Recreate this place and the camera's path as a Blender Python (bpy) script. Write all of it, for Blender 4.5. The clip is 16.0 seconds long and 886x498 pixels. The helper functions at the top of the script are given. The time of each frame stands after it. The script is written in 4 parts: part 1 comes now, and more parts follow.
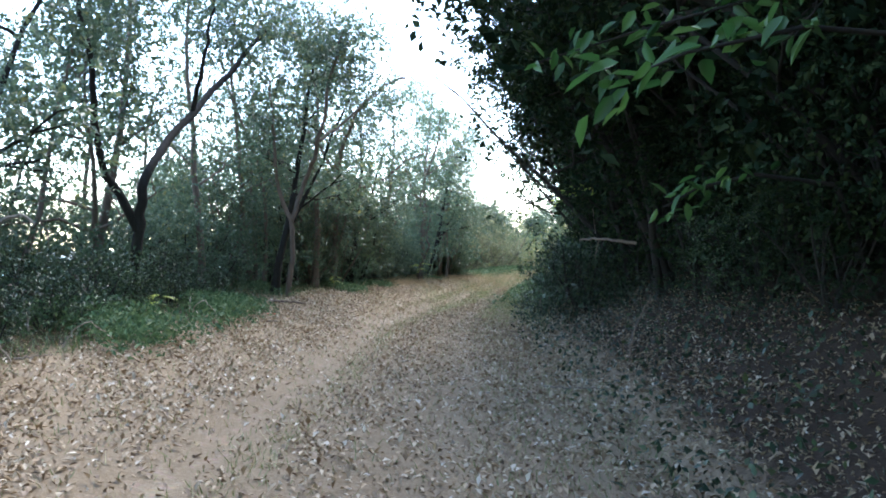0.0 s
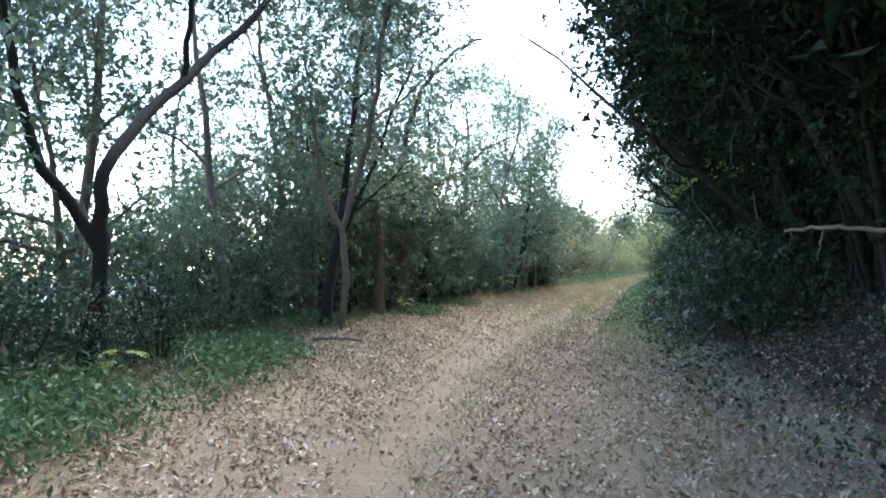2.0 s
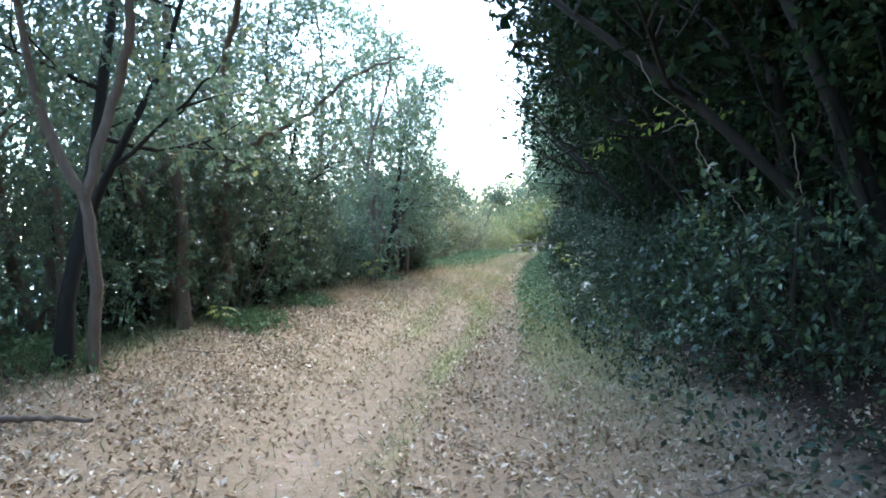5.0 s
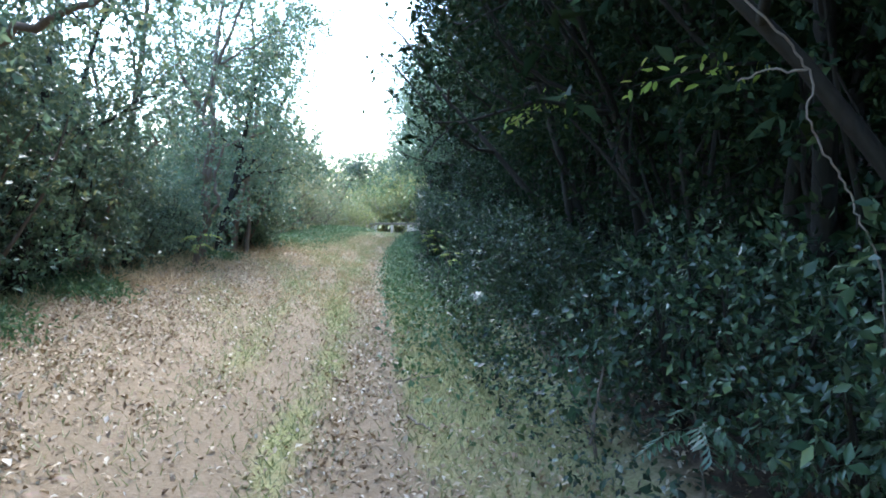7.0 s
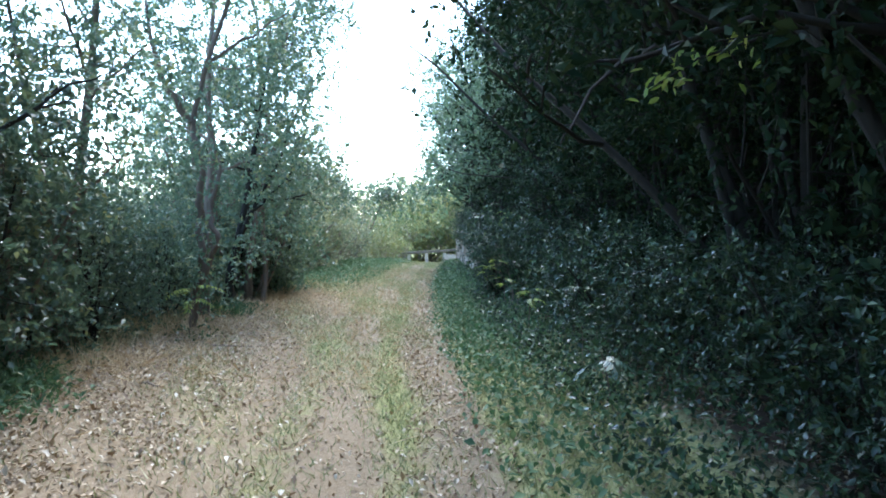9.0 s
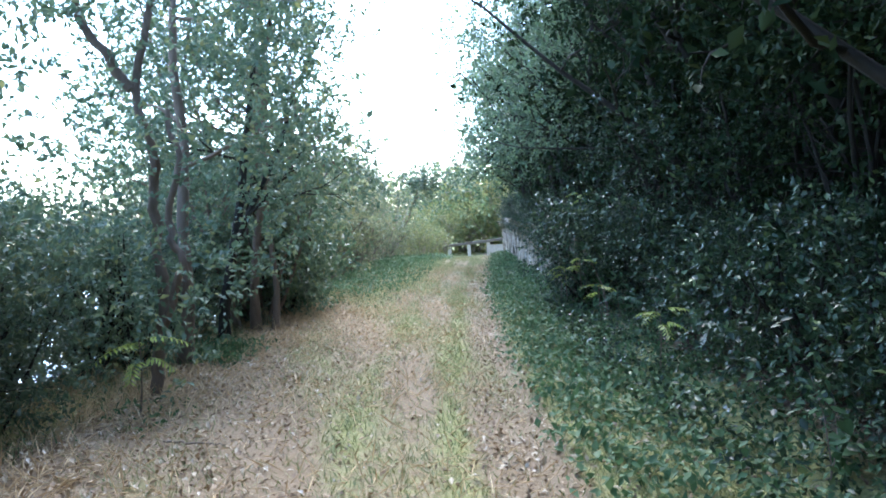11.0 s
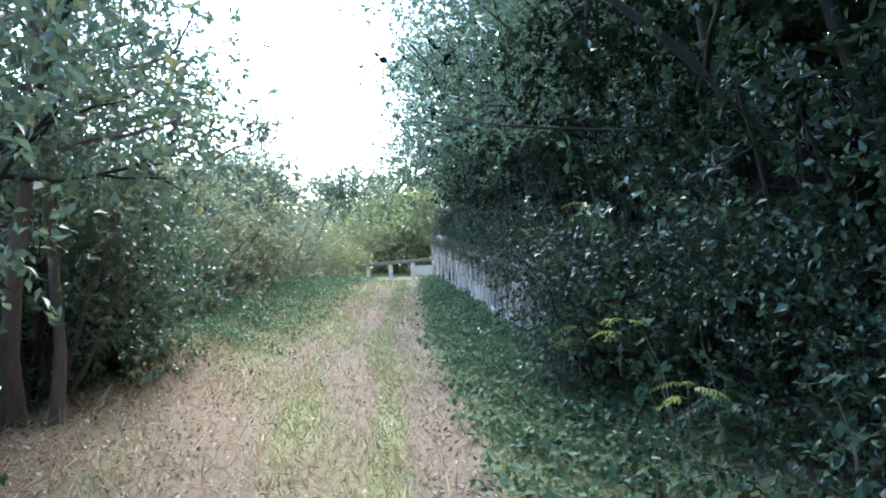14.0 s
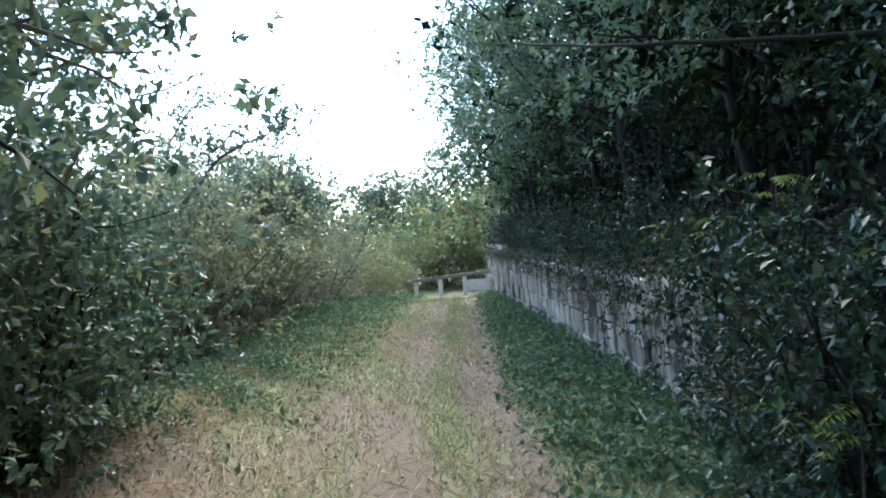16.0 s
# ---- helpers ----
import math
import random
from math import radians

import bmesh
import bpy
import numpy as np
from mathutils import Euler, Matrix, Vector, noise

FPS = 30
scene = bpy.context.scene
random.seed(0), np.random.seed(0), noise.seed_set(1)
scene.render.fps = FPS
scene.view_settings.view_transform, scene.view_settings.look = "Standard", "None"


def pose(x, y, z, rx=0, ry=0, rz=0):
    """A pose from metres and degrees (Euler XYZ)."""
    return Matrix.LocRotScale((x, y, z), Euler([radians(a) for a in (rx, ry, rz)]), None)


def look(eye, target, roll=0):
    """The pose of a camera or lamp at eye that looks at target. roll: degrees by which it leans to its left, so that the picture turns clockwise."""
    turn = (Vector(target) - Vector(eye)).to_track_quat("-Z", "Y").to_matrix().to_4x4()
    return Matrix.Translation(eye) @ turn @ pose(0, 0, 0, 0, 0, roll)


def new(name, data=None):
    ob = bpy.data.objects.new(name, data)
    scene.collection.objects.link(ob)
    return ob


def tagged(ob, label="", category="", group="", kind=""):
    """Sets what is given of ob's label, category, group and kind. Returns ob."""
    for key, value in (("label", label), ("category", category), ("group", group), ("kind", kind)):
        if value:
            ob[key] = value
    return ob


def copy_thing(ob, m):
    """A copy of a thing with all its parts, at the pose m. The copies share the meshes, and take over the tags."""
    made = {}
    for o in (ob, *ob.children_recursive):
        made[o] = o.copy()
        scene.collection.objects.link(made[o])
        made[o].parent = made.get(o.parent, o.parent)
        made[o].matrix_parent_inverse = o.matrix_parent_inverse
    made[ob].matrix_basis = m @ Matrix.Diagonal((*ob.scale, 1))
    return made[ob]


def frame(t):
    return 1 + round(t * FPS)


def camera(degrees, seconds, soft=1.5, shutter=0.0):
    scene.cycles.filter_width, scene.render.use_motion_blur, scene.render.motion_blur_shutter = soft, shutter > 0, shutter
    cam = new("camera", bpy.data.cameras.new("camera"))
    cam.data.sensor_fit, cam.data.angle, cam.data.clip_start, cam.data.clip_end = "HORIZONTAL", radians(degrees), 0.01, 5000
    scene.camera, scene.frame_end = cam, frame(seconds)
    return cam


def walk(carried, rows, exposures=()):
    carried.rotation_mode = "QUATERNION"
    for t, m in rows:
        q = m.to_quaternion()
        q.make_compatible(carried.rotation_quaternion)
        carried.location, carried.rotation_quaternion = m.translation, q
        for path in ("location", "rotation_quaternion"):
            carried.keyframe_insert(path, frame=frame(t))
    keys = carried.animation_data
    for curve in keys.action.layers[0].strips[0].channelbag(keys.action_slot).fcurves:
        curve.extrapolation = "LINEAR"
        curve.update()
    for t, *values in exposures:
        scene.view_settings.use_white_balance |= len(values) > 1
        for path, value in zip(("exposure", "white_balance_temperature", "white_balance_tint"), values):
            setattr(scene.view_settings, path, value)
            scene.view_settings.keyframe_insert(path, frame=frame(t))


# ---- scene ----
cam = camera(60.0, 16.0, soft=1.8)
PATH = [
    (0, (2.172, -3.521, 1.217), (1.832, -1.55, 1.214), 0.6),
    (0.5, (1.934, -2.547, 1.216), (1.534, -0.587, 1.241), 0.9),
    (1, (1.679, -1.662, 1.232), (1.271, 0.295, 1.251), -1.0),
    (1.5, (1.441, -0.849, 1.211), (1.02, 1.106, 1.253), -1.3),
    (2, (1.235, -0.053, 1.221), (0.703, 1.875, 1.246), -2.1),
    (2.5, (1.104, 0.687, 1.239), (0.709, 2.647, 1.238), -1.7),
    (3, (0.916, 1.455, 1.25), (0.579, 3.426, 1.278), -2.2),
    (3.5, (0.726, 2.215, 1.281), (0.466, 4.198, 1.306), -2.9),
    (3.7, (0.664, 2.533, 1.267), (0.437, 4.52, 1.303), -3.1),
    (5.8, (0.196, 5.505, 1.365), (0.094, 7.5, 1.267), -0.5),
    (6, (0.19, 5.849, 1.369), (0.134, 7.846, 1.285), 0.3),
    (6.5, (0.107, 6.74, 1.373), (0.155, 8.738, 1.3), 0.7),
    (7, (-0.012, 7.463, 1.433), (0.195, 9.449, 1.316), 3.2),
    (7.5, (-0.076, 8.474, 1.395), (-0.013, 10.471, 1.309), 0.5),
    (8, (-0.123, 9.257, 1.421), (-0.022, 11.251, 1.29), -4.2),
    (8.5, (-0.192, 10.09, 1.429), (-0.045, 12.083, 1.352), -3.4),
    (9, (-0.294, 10.933, 1.402), (-0.159, 12.928, 1.347), -0.4),
    (9.2, (-0.301, 11.22, 1.4), (-0.162, 13.214, 1.322), 0.2),
    (11.3, (-0.427, 14.884, 1.51), (-0.381, 16.882, 1.426), -4.6),
    (11.5, (-0.418, 15.178, 1.504), (-0.338, 17.175, 1.421), -4.6),
    (12, (-0.42, 16.052, 1.494), (-0.262, 18.044, 1.417), -6.1),
    (12.5, (-0.479, 16.922, 1.496), (-0.336, 18.909, 1.32), -8.0),
    (13, (-0.446, 17.648, 1.532), (-0.265, 19.635, 1.395), -5.1),
    (13.5, (-0.442, 18.396, 1.543), (-0.228, 20.384, 1.495), -2.3),
    (14, (-0.384, 19.159, 1.499), (-0.126, 21.142, 1.448), -1.7),
    (14.5, (-0.374, 20.049, 1.442), (-0.123, 22.033, 1.443), -2.5),
    (15, (-0.38, 20.772, 1.448), (-0.134, 22.757, 1.446), -2.0),
    (15.5, (-0.319, 21.555, 1.432), (-0.161, 23.549, 1.425), -2.8),
    (16, (-0.307, 22.283, 1.44), (-0.166, 24.278, 1.426), -4.0),
]
walk(cam, [(t, look(eye, target, roll)) for t, eye, target, roll in PATH], [(0.0, 3.8, 6500, 11), (3.5, 4.1, 6450, 11), (7.0, 4.2, 6050, 10), (9.0, 4.05, 6050, 7), (12.5, 4.25, 6100, 14), (14.0, 4.2, 6150, 13), (15.0, 3.95, 6250, 13), (16.0, 3.6, 6400, 12)])

# ---------------------------------------------------------------- light
world = bpy.data.worlds.new("sky")
scene.world = world
world.use_nodes = True
wn = world.node_tree
sky = wn.nodes.new("ShaderNodeTexSky")
sky.sky_type = "NISHITA"
sky.sun_disc = False
SUN_ELEV, SUN_AZ = 52.0, 10.0          # degrees; azimuth clockwise from +y
sky.sun_elevation = radians(SUN_ELEV)
sky.sun_rotation = radians(SUN_AZ)
sky.air_density, sky.dust_density, sky.ozone_density = 1.0, 0.3, 1.0
wn.nodes["Background"].inputs["Strength"].default_value = 0.09
wn.links.new(sky.outputs[0], wn.nodes["Background"].inputs["Color"])
sun = new("sun", bpy.data.lights.new("sun", "SUN"))
sun.data.energy, sun.data.angle, sun.data.color = 0.6, radians(40.0), (1.0, 0.96, 0.89)
_e, _a = radians(SUN_ELEV), radians(SUN_AZ)
sun.matrix_world = look((math.sin(_a) * math.cos(_e) * 90, math.cos(_a) * math.cos(_e) * 90, math.sin(_e) * 90), (0, 0, 0))


# ---------------------------------------------------------------- materials
def material(name, rough=0.8, spec=0.4):
    m = bpy.data.materials.new(name)
    m.use_nodes = True
    p = m.node_tree.nodes["Principled BSDF"]
    p.inputs["Roughness"].default_value = rough
    p.inputs["Specular IOR Level"].default_value = spec
    return m, m.node_tree.nodes, m.node_tree.links, p


def ramp(nodes, links, fac, stops):
    r = nodes.new("ShaderNodeValToRGB")
    while len(r.color_ramp.elements) < len(stops):
        r.color_ramp.elements.new(0.5)
    for e, (pos, c) in zip(r.color_ramp.elements, stops):
        e.position, e.color = pos, (*c, 1)
    links.new(fac, r.inputs["Fac"])
    return r.outputs["Color"]


def noise_tex(nodes, links, scale, detail=4.0, rough=0.6, vec=None):
    n = nodes.new("ShaderNodeTexNoise")
    n.inputs["Scale"].default_value, n.inputs["Detail"].default_value = scale, detail
    n.inputs["Roughness"].default_value = rough
    if vec is None:
        c = nodes.new("ShaderNodeTexCoord")
        vec = c.outputs["Object"]
    links.new(vec, n.inputs["Vector"])
    return n.outputs["Fac"]


def mixed(nodes, links, fac, a, b, mode="MIX"):
    m = nodes.new("ShaderNodeMix")
    m.data_type, m.blend_type = "RGBA", mode
    for s, v in ((m.inputs[0], fac), (m.inputs[6], a), (m.inputs[7], b)):
        if isinstance(v, (int, float)):
            s.default_value = v
        elif isinstance(v, tuple):
            s.default_value = (*v, 1)
        else:
            links.new(v, s)
    return m.outputs[2]


def bump(nodes, links, height, p, strength, dist):
    b = nodes.new("ShaderNodeBump")
    b.inputs["Strength"].default_value, b.inputs["Distance"].default_value = strength, dist
    links.new(height, b.inputs["Height"])
    links.new(b.outputs["Normal"], p.inputs["Normal"])


def leaf_material(name, stops, rough=0.4, thin=0.3, spec=0.5):
    """Leaves: every leaf its own tint, each plant a slight shift, some light through the blade."""
    m, n, l, p = material(name, rough, spec)
    g = n.new("ShaderNodeNewGeometry")
    col = ramp(n, l, g.outputs["Random Per Island"], stops)
    o = n.new("ShaderNodeObjectInfo")
    hs = n.new("ShaderNodeHueSaturation")
    mr = n.new("ShaderNodeMapRange")
    mr.inputs["To Min"].default_value, mr.inputs["To Max"].default_value = 0.75, 1.25
    l.new(o.outputs["Random"], mr.inputs["Value"])
    l.new(mr.outputs[0], hs.inputs["Value"])
    l.new(col, hs.inputs["Color"])
    l.new(hs.outputs[0], p.inputs["Base Color"])
    t = n.new("ShaderNodeBsdfTranslucent")
    l.new(hs.outputs[0], t.inputs["Color"])
    mx = n.new("ShaderNodeMixShader")
    mx.inputs[0].default_value = thin
    l.new(p.outputs[0], mx.inputs[1])
    l.new(t.outputs[0], mx.inputs[2])
    l.new(mx.outputs[0], n["Material Output"].inputs["Surface"])
    return m


LEAF_LEFT = leaf_material("evergreen leaf", [(0, (0.06, 0.105, 0.065)), (0.5, (0.095, 0.15, 0.09)), (0.85, (0.13, 0.18, 0.1)), (1, (0.22, 0.23, 0.09))], 0.36, 0.45, 0.6)
# Hillside leaves: coloured well below real foliage to stand in for shade.
LEAF_RIGHT = leaf_material("evergreen leaf darkened for shade", [(0, (0.01, 0.021, 0.011)), (0.6, (0.018, 0.034, 0.016)), (1, (0.04, 0.06, 0.024))], 0.6, 0.08, 0.04)
# Bank leaves: a shrub leaf with the wood's shade put into its colour.
LEAF_BANK = leaf_material("bank leaf darkened for shade", [(0, (0.013, 0.03, 0.017)), (0.6, (0.03, 0.06, 0.03)), (0.9, (0.06, 0.1, 0.045)), (1, (0.12, 0.16, 0.06))], 0.35, 0.16, 0.3)
LEAF_SHRUB = leaf_material("shrub leaf", [(0, (0.05, 0.095, 0.055)), (0.6, (0.085, 0.15, 0.085)), (1, (0.14, 0.2, 0.09))], 0.32, 0.38, 0.65)
LEAF_GREY = leaf_material("greyish bush leaf", [(0, (0.125, 0.16, 0.09)), (0.6, (0.195, 0.23, 0.12)), (1, (0.3, 0.28, 0.14))], 0.4, 0.5, 0.6)
# Bright yellow in this leaf stands in for sunlight on far bushes.
LEAF_SUNNY = leaf_material("leaf painted sunlit yellow", [(0, (0.09, 0.135, 0.055)), (0.5, (0.16, 0.195, 0.075)), (0.85, (0.25, 0.24, 0.09)), (1, (0.34, 0.28, 0.11))], 0.5, 0.4)
LEAF_YELLOW = leaf_material("yellow-green leaf", [(0, (0.2, 0.3, 0.05)), (0.6, (0.3, 0.37, 0.075)), (1, (0.44, 0.42, 0.1))], 0.45, 0.45)
LEAF_COVER = leaf_material("ground cover leaf", [(0, (0.045, 0.095, 0.045)), (0.6, (0.075, 0.145, 0.066)), (1, (0.14, 0.2, 0.09))], 0.6, 0.3, 0.22)
LEAF_BOUGH = leaf_material("bough leaf", [(0, (0.02, 0.065, 0.016)), (0.6, (0.045, 0.12, 0.028)), (1, (0.09, 0.18, 0.045))], 0.4, 0.4, 0.4)
GRASS = leaf_material("grass blade", [(0, (0.1, 0.14, 0.055)), (0.5, (0.17, 0.2, 0.085)), (0.8, (0.28, 0.27, 0.14)), (1, (0.42, 0.37, 0.22))], 0.6, 0.3)
GRASS_DARK = leaf_material("verge grass blade", [(0, (0.06, 0.1, 0.045)), (0.6, (0.1, 0.15, 0.065)), (1, (0.2, 0.2, 0.1))], 0.55, 0.3)
LITTER = leaf_material("fallen leaf", [(0, (0.13, 0.085, 0.052)), (0.25, (0.22, 0.148, 0.085)), (0.6, (0.35, 0.262, 0.158)), (0.85, (0.44, 0.37, 0.26)), (1, (0.55, 0.5, 0.41))], 0.6, 0.1)
STRAW = leaf_material("dry stalk", [(0, (0.36, 0.25, 0.13)), (0.6, (0.54, 0.4, 0.22)), (1, (0.66, 0.54, 0.34))], 0.7, 0.15)


def bark_material(name, a, b, c):
    m, n, l, p = material(name, 0.85, 0.25)
    tc = n.new("ShaderNodeTexCoord")
    mp = n.new("ShaderNodeMapping")
    mp.inputs["Scale"].default_value = (1, 1, 0.25)
    l.new(tc.outputs["Object"], mp.inputs["Vector"])
    f = noise_tex(n, l, 22, 6, 0.7, mp.outputs[0])
    g = noise_tex(n, l, 2.2, 3)
    col = mixed(n, l, g, ramp(n, l, f, [(0.3, a), (0.7, b)]), c)
    l.new(col, p.inputs["Base Color"])
    bump(n, l, f, p, 0.6, 0.02)
    return m


BARK = bark_material("brown bark", (0.07, 0.05, 0.04), (0.2, 0.15, 0.115), (0.16, 0.13, 0.1))
# Dark bark, taken down further so trunks inside the wood look shaded.
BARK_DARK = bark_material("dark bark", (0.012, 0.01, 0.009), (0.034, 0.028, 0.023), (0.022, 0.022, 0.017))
BARK_GREY = bark_material("grey vine bark", (0.12, 0.1, 0.085), (0.26, 0.22, 0.18), (0.2, 0.17, 0.14))
BARK_PALE = bark_material("pale bark", (0.2, 0.16, 0.12), (0.42, 0.35, 0.28), (0.3, 0.26, 0.2))


def ground_material():
    m, n, l, p = material("woodland floor", 0.95, 0.15)

    def a(k):
        q = n.new("ShaderNodeAttribute")
        q.attribute_name = k
        return q.outputs["Fac"]

    fine, mid, big = noise_tex(n, l, 38, 5, 0.7), noise_tex(n, l, 7, 5, 0.65), noise_tex(n, l, 0.9, 3)
    soil = ramp(n, l, fine, [(0.25, (0.09, 0.064, 0.04)), (0.5, (0.22, 0.168, 0.112)), (0.75, (0.35, 0.285, 0.205))])
    soil = mixed(n, l, big, soil, (0.21, 0.16, 0.104))
    peb = n.new("ShaderNodeTexVoronoi")
    peb.inputs["Scale"].default_value = 34
    tc = n.new("ShaderNodeTexCoord")
    l.new(tc.outputs["Object"], peb.inputs["Vector"])
    stone = mixed(n, l, 0.25, ramp(n, l, mid, [(0.3, (0.24, 0.184, 0.133)), (0.7, (0.37, 0.297, 0.224))]), peb.outputs["Color"], "SOFT_LIGHT")
    green = ramp(n, l, fine, [(0.3, (0.14, 0.15, 0.06)), (0.55, (0.27, 0.27, 0.12)), (0.8, (0.42, 0.38, 0.2))])

    def masked(k, lo, hi):
        ad = n.new("ShaderNodeMath")
        ad.operation = "ADD"
        l.new(a(k), ad.inputs[0])
        l.new(mid, ad.inputs[1])
        mr = n.new("ShaderNodeMapRange")
        mr.inputs["From Min"].default_value, mr.inputs["From Max"].default_value = lo, hi
        l.new(ad.outputs[0], mr.inputs["Value"])
        return mr.outputs[0]

    col = mixed(n, l, masked("gravel", 0.85, 1.25), soil, stone)
    col = mixed(n, l, masked("grassy", 0.74, 1.2), col, green)
    # Near-black floor under the trees: leaf mould with their shade painted in.
    col = mixed(n, l, masked("humus_shade", 0.9, 1.3), col, ramp(n, l, fine, [(0.3, (0.022, 0.016, 0.011)), (0.6, (0.055, 0.038, 0.026)), (0.85, (0.12, 0.085, 0.058))]))
    l.new(col, p.inputs["Base Color"])
    bump(n, l, fine, p, 0.7, 0.03)
    return m


GROUND = ground_material()


def stone_material():
    m, n, l, p = material("weathered stone block", 0.9, 0.25)
    o = n.new("ShaderNodeObjectInfo")
    geo = n.new("ShaderNodeNewGeometry")
    streak = noise_tex(n, l, 2.6, 6, 0.75, geo.outputs["Position"])
    mp2 = n.new("ShaderNodeMapping")
    mp2.inputs["Scale"].default_value = (3.2, 3.2, 0.9)
    l.new(geo.outputs["Position"], mp2.inputs["Vector"])
    run = noise_tex(n, l, 1.0, 4, 0.6, mp2.outputs[0])
    base = ramp(n, l, o.outputs["Random"], [(0, (0.27, 0.22, 0.16)), (0.6, (0.38, 0.32, 0.24)), (1, (0.46, 0.4, 0.31))])
    col = mixed(n, l, ramp(n, l, run, [(0.42, (0, 0, 0)), (0.56, (1, 1, 1))]), (0.06, 0.055, 0.045), base)
    col = mixed(n, l, ramp(n, l, streak, [(0.56, (0, 0, 0)), (0.66, (0.8, 0.8, 0.8))]), col, (0.62, 0.58, 0.51))
    l.new(col, p.inputs["Base Color"])
    bump(n, l, streak, p, 0.5, 0.03)
    return m


STONE = stone_material()


def plain_rough(name, a, b, scale, rough=0.85):
    m, n, l, p = material(name, rough, 0.3)
    f = noise_tex(n, l, scale, 5, 0.65)
    l.new(ramp(n, l, f, [(0.3, a), (0.7, b)]), p.inputs["Base Color"])
    bump(n, l, f, p, 0.4, 0.01)
    return m


MORTAR = plain_rough("dark wall backing", (0.05, 0.045, 0.04), (0.13, 0.12, 0.1), 9)
CONCRETE = plain_rough("pale painted concrete", (0.4, 0.37, 0.32), (0.64, 0.6, 0.53), 12)
RAILWOOD = plain_rough("weathered rail", (0.1, 0.09, 0.075), (0.2, 0.18, 0.15), 16)
SEA, _n, _l, _p = material("sea water", 0.25, 0.5)
_p.inputs["Base Color"].default_value = (0.1, 0.16, 0.2, 1)
bump(_n, _l, noise_tex(_n, _l, 0.6, 4), _p, 0.3, 0.3)

# ---------------------------------------------------------------- lie of the land
YS = (-12, -6, 2, 5.5, 8, 12, 17, 22, 26, 29, 33, 40, 46, 52, 70)
XS = (2.2, 1.45, 0.55, 0.1, -0.4, -0.68, -0.6, -0.6, -0.4, -0.27, 0.1, 0.7, 1.4, 2.2, 5)
WALL_A, WALL_B = (1.86, 25.8), (2.62, 44.5)


def centre(y):
    return np.interp(y, YS, XS)


def step(a, b, v):
    t = np.clip((v - a) / (b - a), 0, 1)
    return t * t * (3 - 2 * t)


def wall_x(y):
    return WALL_A[0] + (np.asarray(y) - WALL_A[1]) * (WALL_B[0] - WALL_A[0]) / (WALL_B[1] - WALL_A[1])


def land(x, y):
    """Height of the ground, for numbers or arrays."""
    x, y = np.asarray(x, float), np.asarray(y, float)
    u = x - centre(y)
    tilt = 0.05 * (1 - step(19, 28, y)) + 0.05 * (1 - step(10, 18, y)) * (u < 0)
    z = -tilt * np.clip(u, -3.4, 2.0)
    z = z - 0.035 * np.exp(-((np.abs(u) - 0.62) / 0.22) ** 2)
    z = z + 0.03 * np.sin(x * 2.1 + y * 0.7) * np.sin(y * 1.3 - x) * step(1.2, 2.5, np.abs(u))
    left = -3.7 + 0.9 * step(24, 30, y)
    z = z - np.clip(left - u, 0, 40) * 0.42
    open_bank = 0.4 * np.clip(u - 2.2, 0, 9) + 0.12 * np.clip(u - 11, 0, 40)
    behind = 0.84 + 0.018 * (y - WALL_A[1]) + 0.42 * np.clip(x - wall_x(y), 0, 10)
    on_wall = step(wall_x(y) + 0.08, wall_x(y) + 0.22, x)
    w = step(25.4, 26.3, y) * (1 - step(44.4, 45.2, y))
    z = z + open_bank * (1 - w) + behind * w * on_wall
    z = z - 0.6 * step(41, 51, y) * (1 - step(4, 9, u))
    return z


def grid_axis(parts):
    out = []
    for a, b, s in parts:
        out += list(np.arange(a, b, s))
    return np.array(out + [parts[-1][1]])


def link_mesh(name, verts, polys, mat, parent=None, label="", sides=None, smooth=False):
    """One mesh object from arrays; polys is an (n, k) index array."""
    verts, polys = np.asarray(verts, np.float32), np.asarray(polys, np.int32)
    me = bpy.data.meshes.new(name)
    me.vertices.add(len(verts))
    me.vertices.foreach_set("co", verts.ravel())
    me.loops.add(polys.size)
    me.loops.foreach_set("vertex_index", polys.ravel())
    me.polygons.add(len(polys))
    me.polygons.foreach_set("loop_start", np.arange(0, polys.size, polys.shape[1], dtype=np.int32))
    if smooth:
        me.polygons.foreach_set("use_smooth", np.ones(len(polys), bool))
    me.materials.append(mat)
    me.update(calc_edges=True)
    ob = new(name, me)
    if parent is not None:
        ob.parent = parent
    if label:
        tagged(ob, label)
    return ob


gx = grid_axis([(-1500, -200, 260), (-200, -40, 20), (-40, -8, 2), (-8, -4, 0.3), (-4, 4, 0.09), (4, 8, 0.3), (8, 40, 2), (40, 200, 20), (200, 1500, 260)])
gy = grid_axis([(-1500, -100, 280), (-100, -12, 8), (-12, -4, 0.5), (-4, 38, 0.14), (38, 56, 0.4), (56, 100, 4), (100, 1500, 280)])
GX, GY = np.meshgrid(gx, gy)
GZ = np.maximum(land(GX, GY), -26)
GZ = np.where(GX > 200, np.minimum(GZ, 12), GZ)
nx, ny = len(gx), len(gy)
idx = np.arange(nx * ny).reshape(ny, nx)
quads = np.stack([idx[:-1, :-1], idx[:-1, 1:], idx[1:, 1:], idx[1:, :-1]], -1).reshape(-1, 4)
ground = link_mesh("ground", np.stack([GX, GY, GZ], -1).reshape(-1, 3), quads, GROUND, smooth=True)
tagged(ground, "leaf-strewn earth track with two gravel ruts between grassy verges", "ground", kind="structure")
U = (GX - centre(GY)).ravel()
YY = GY.ravel()


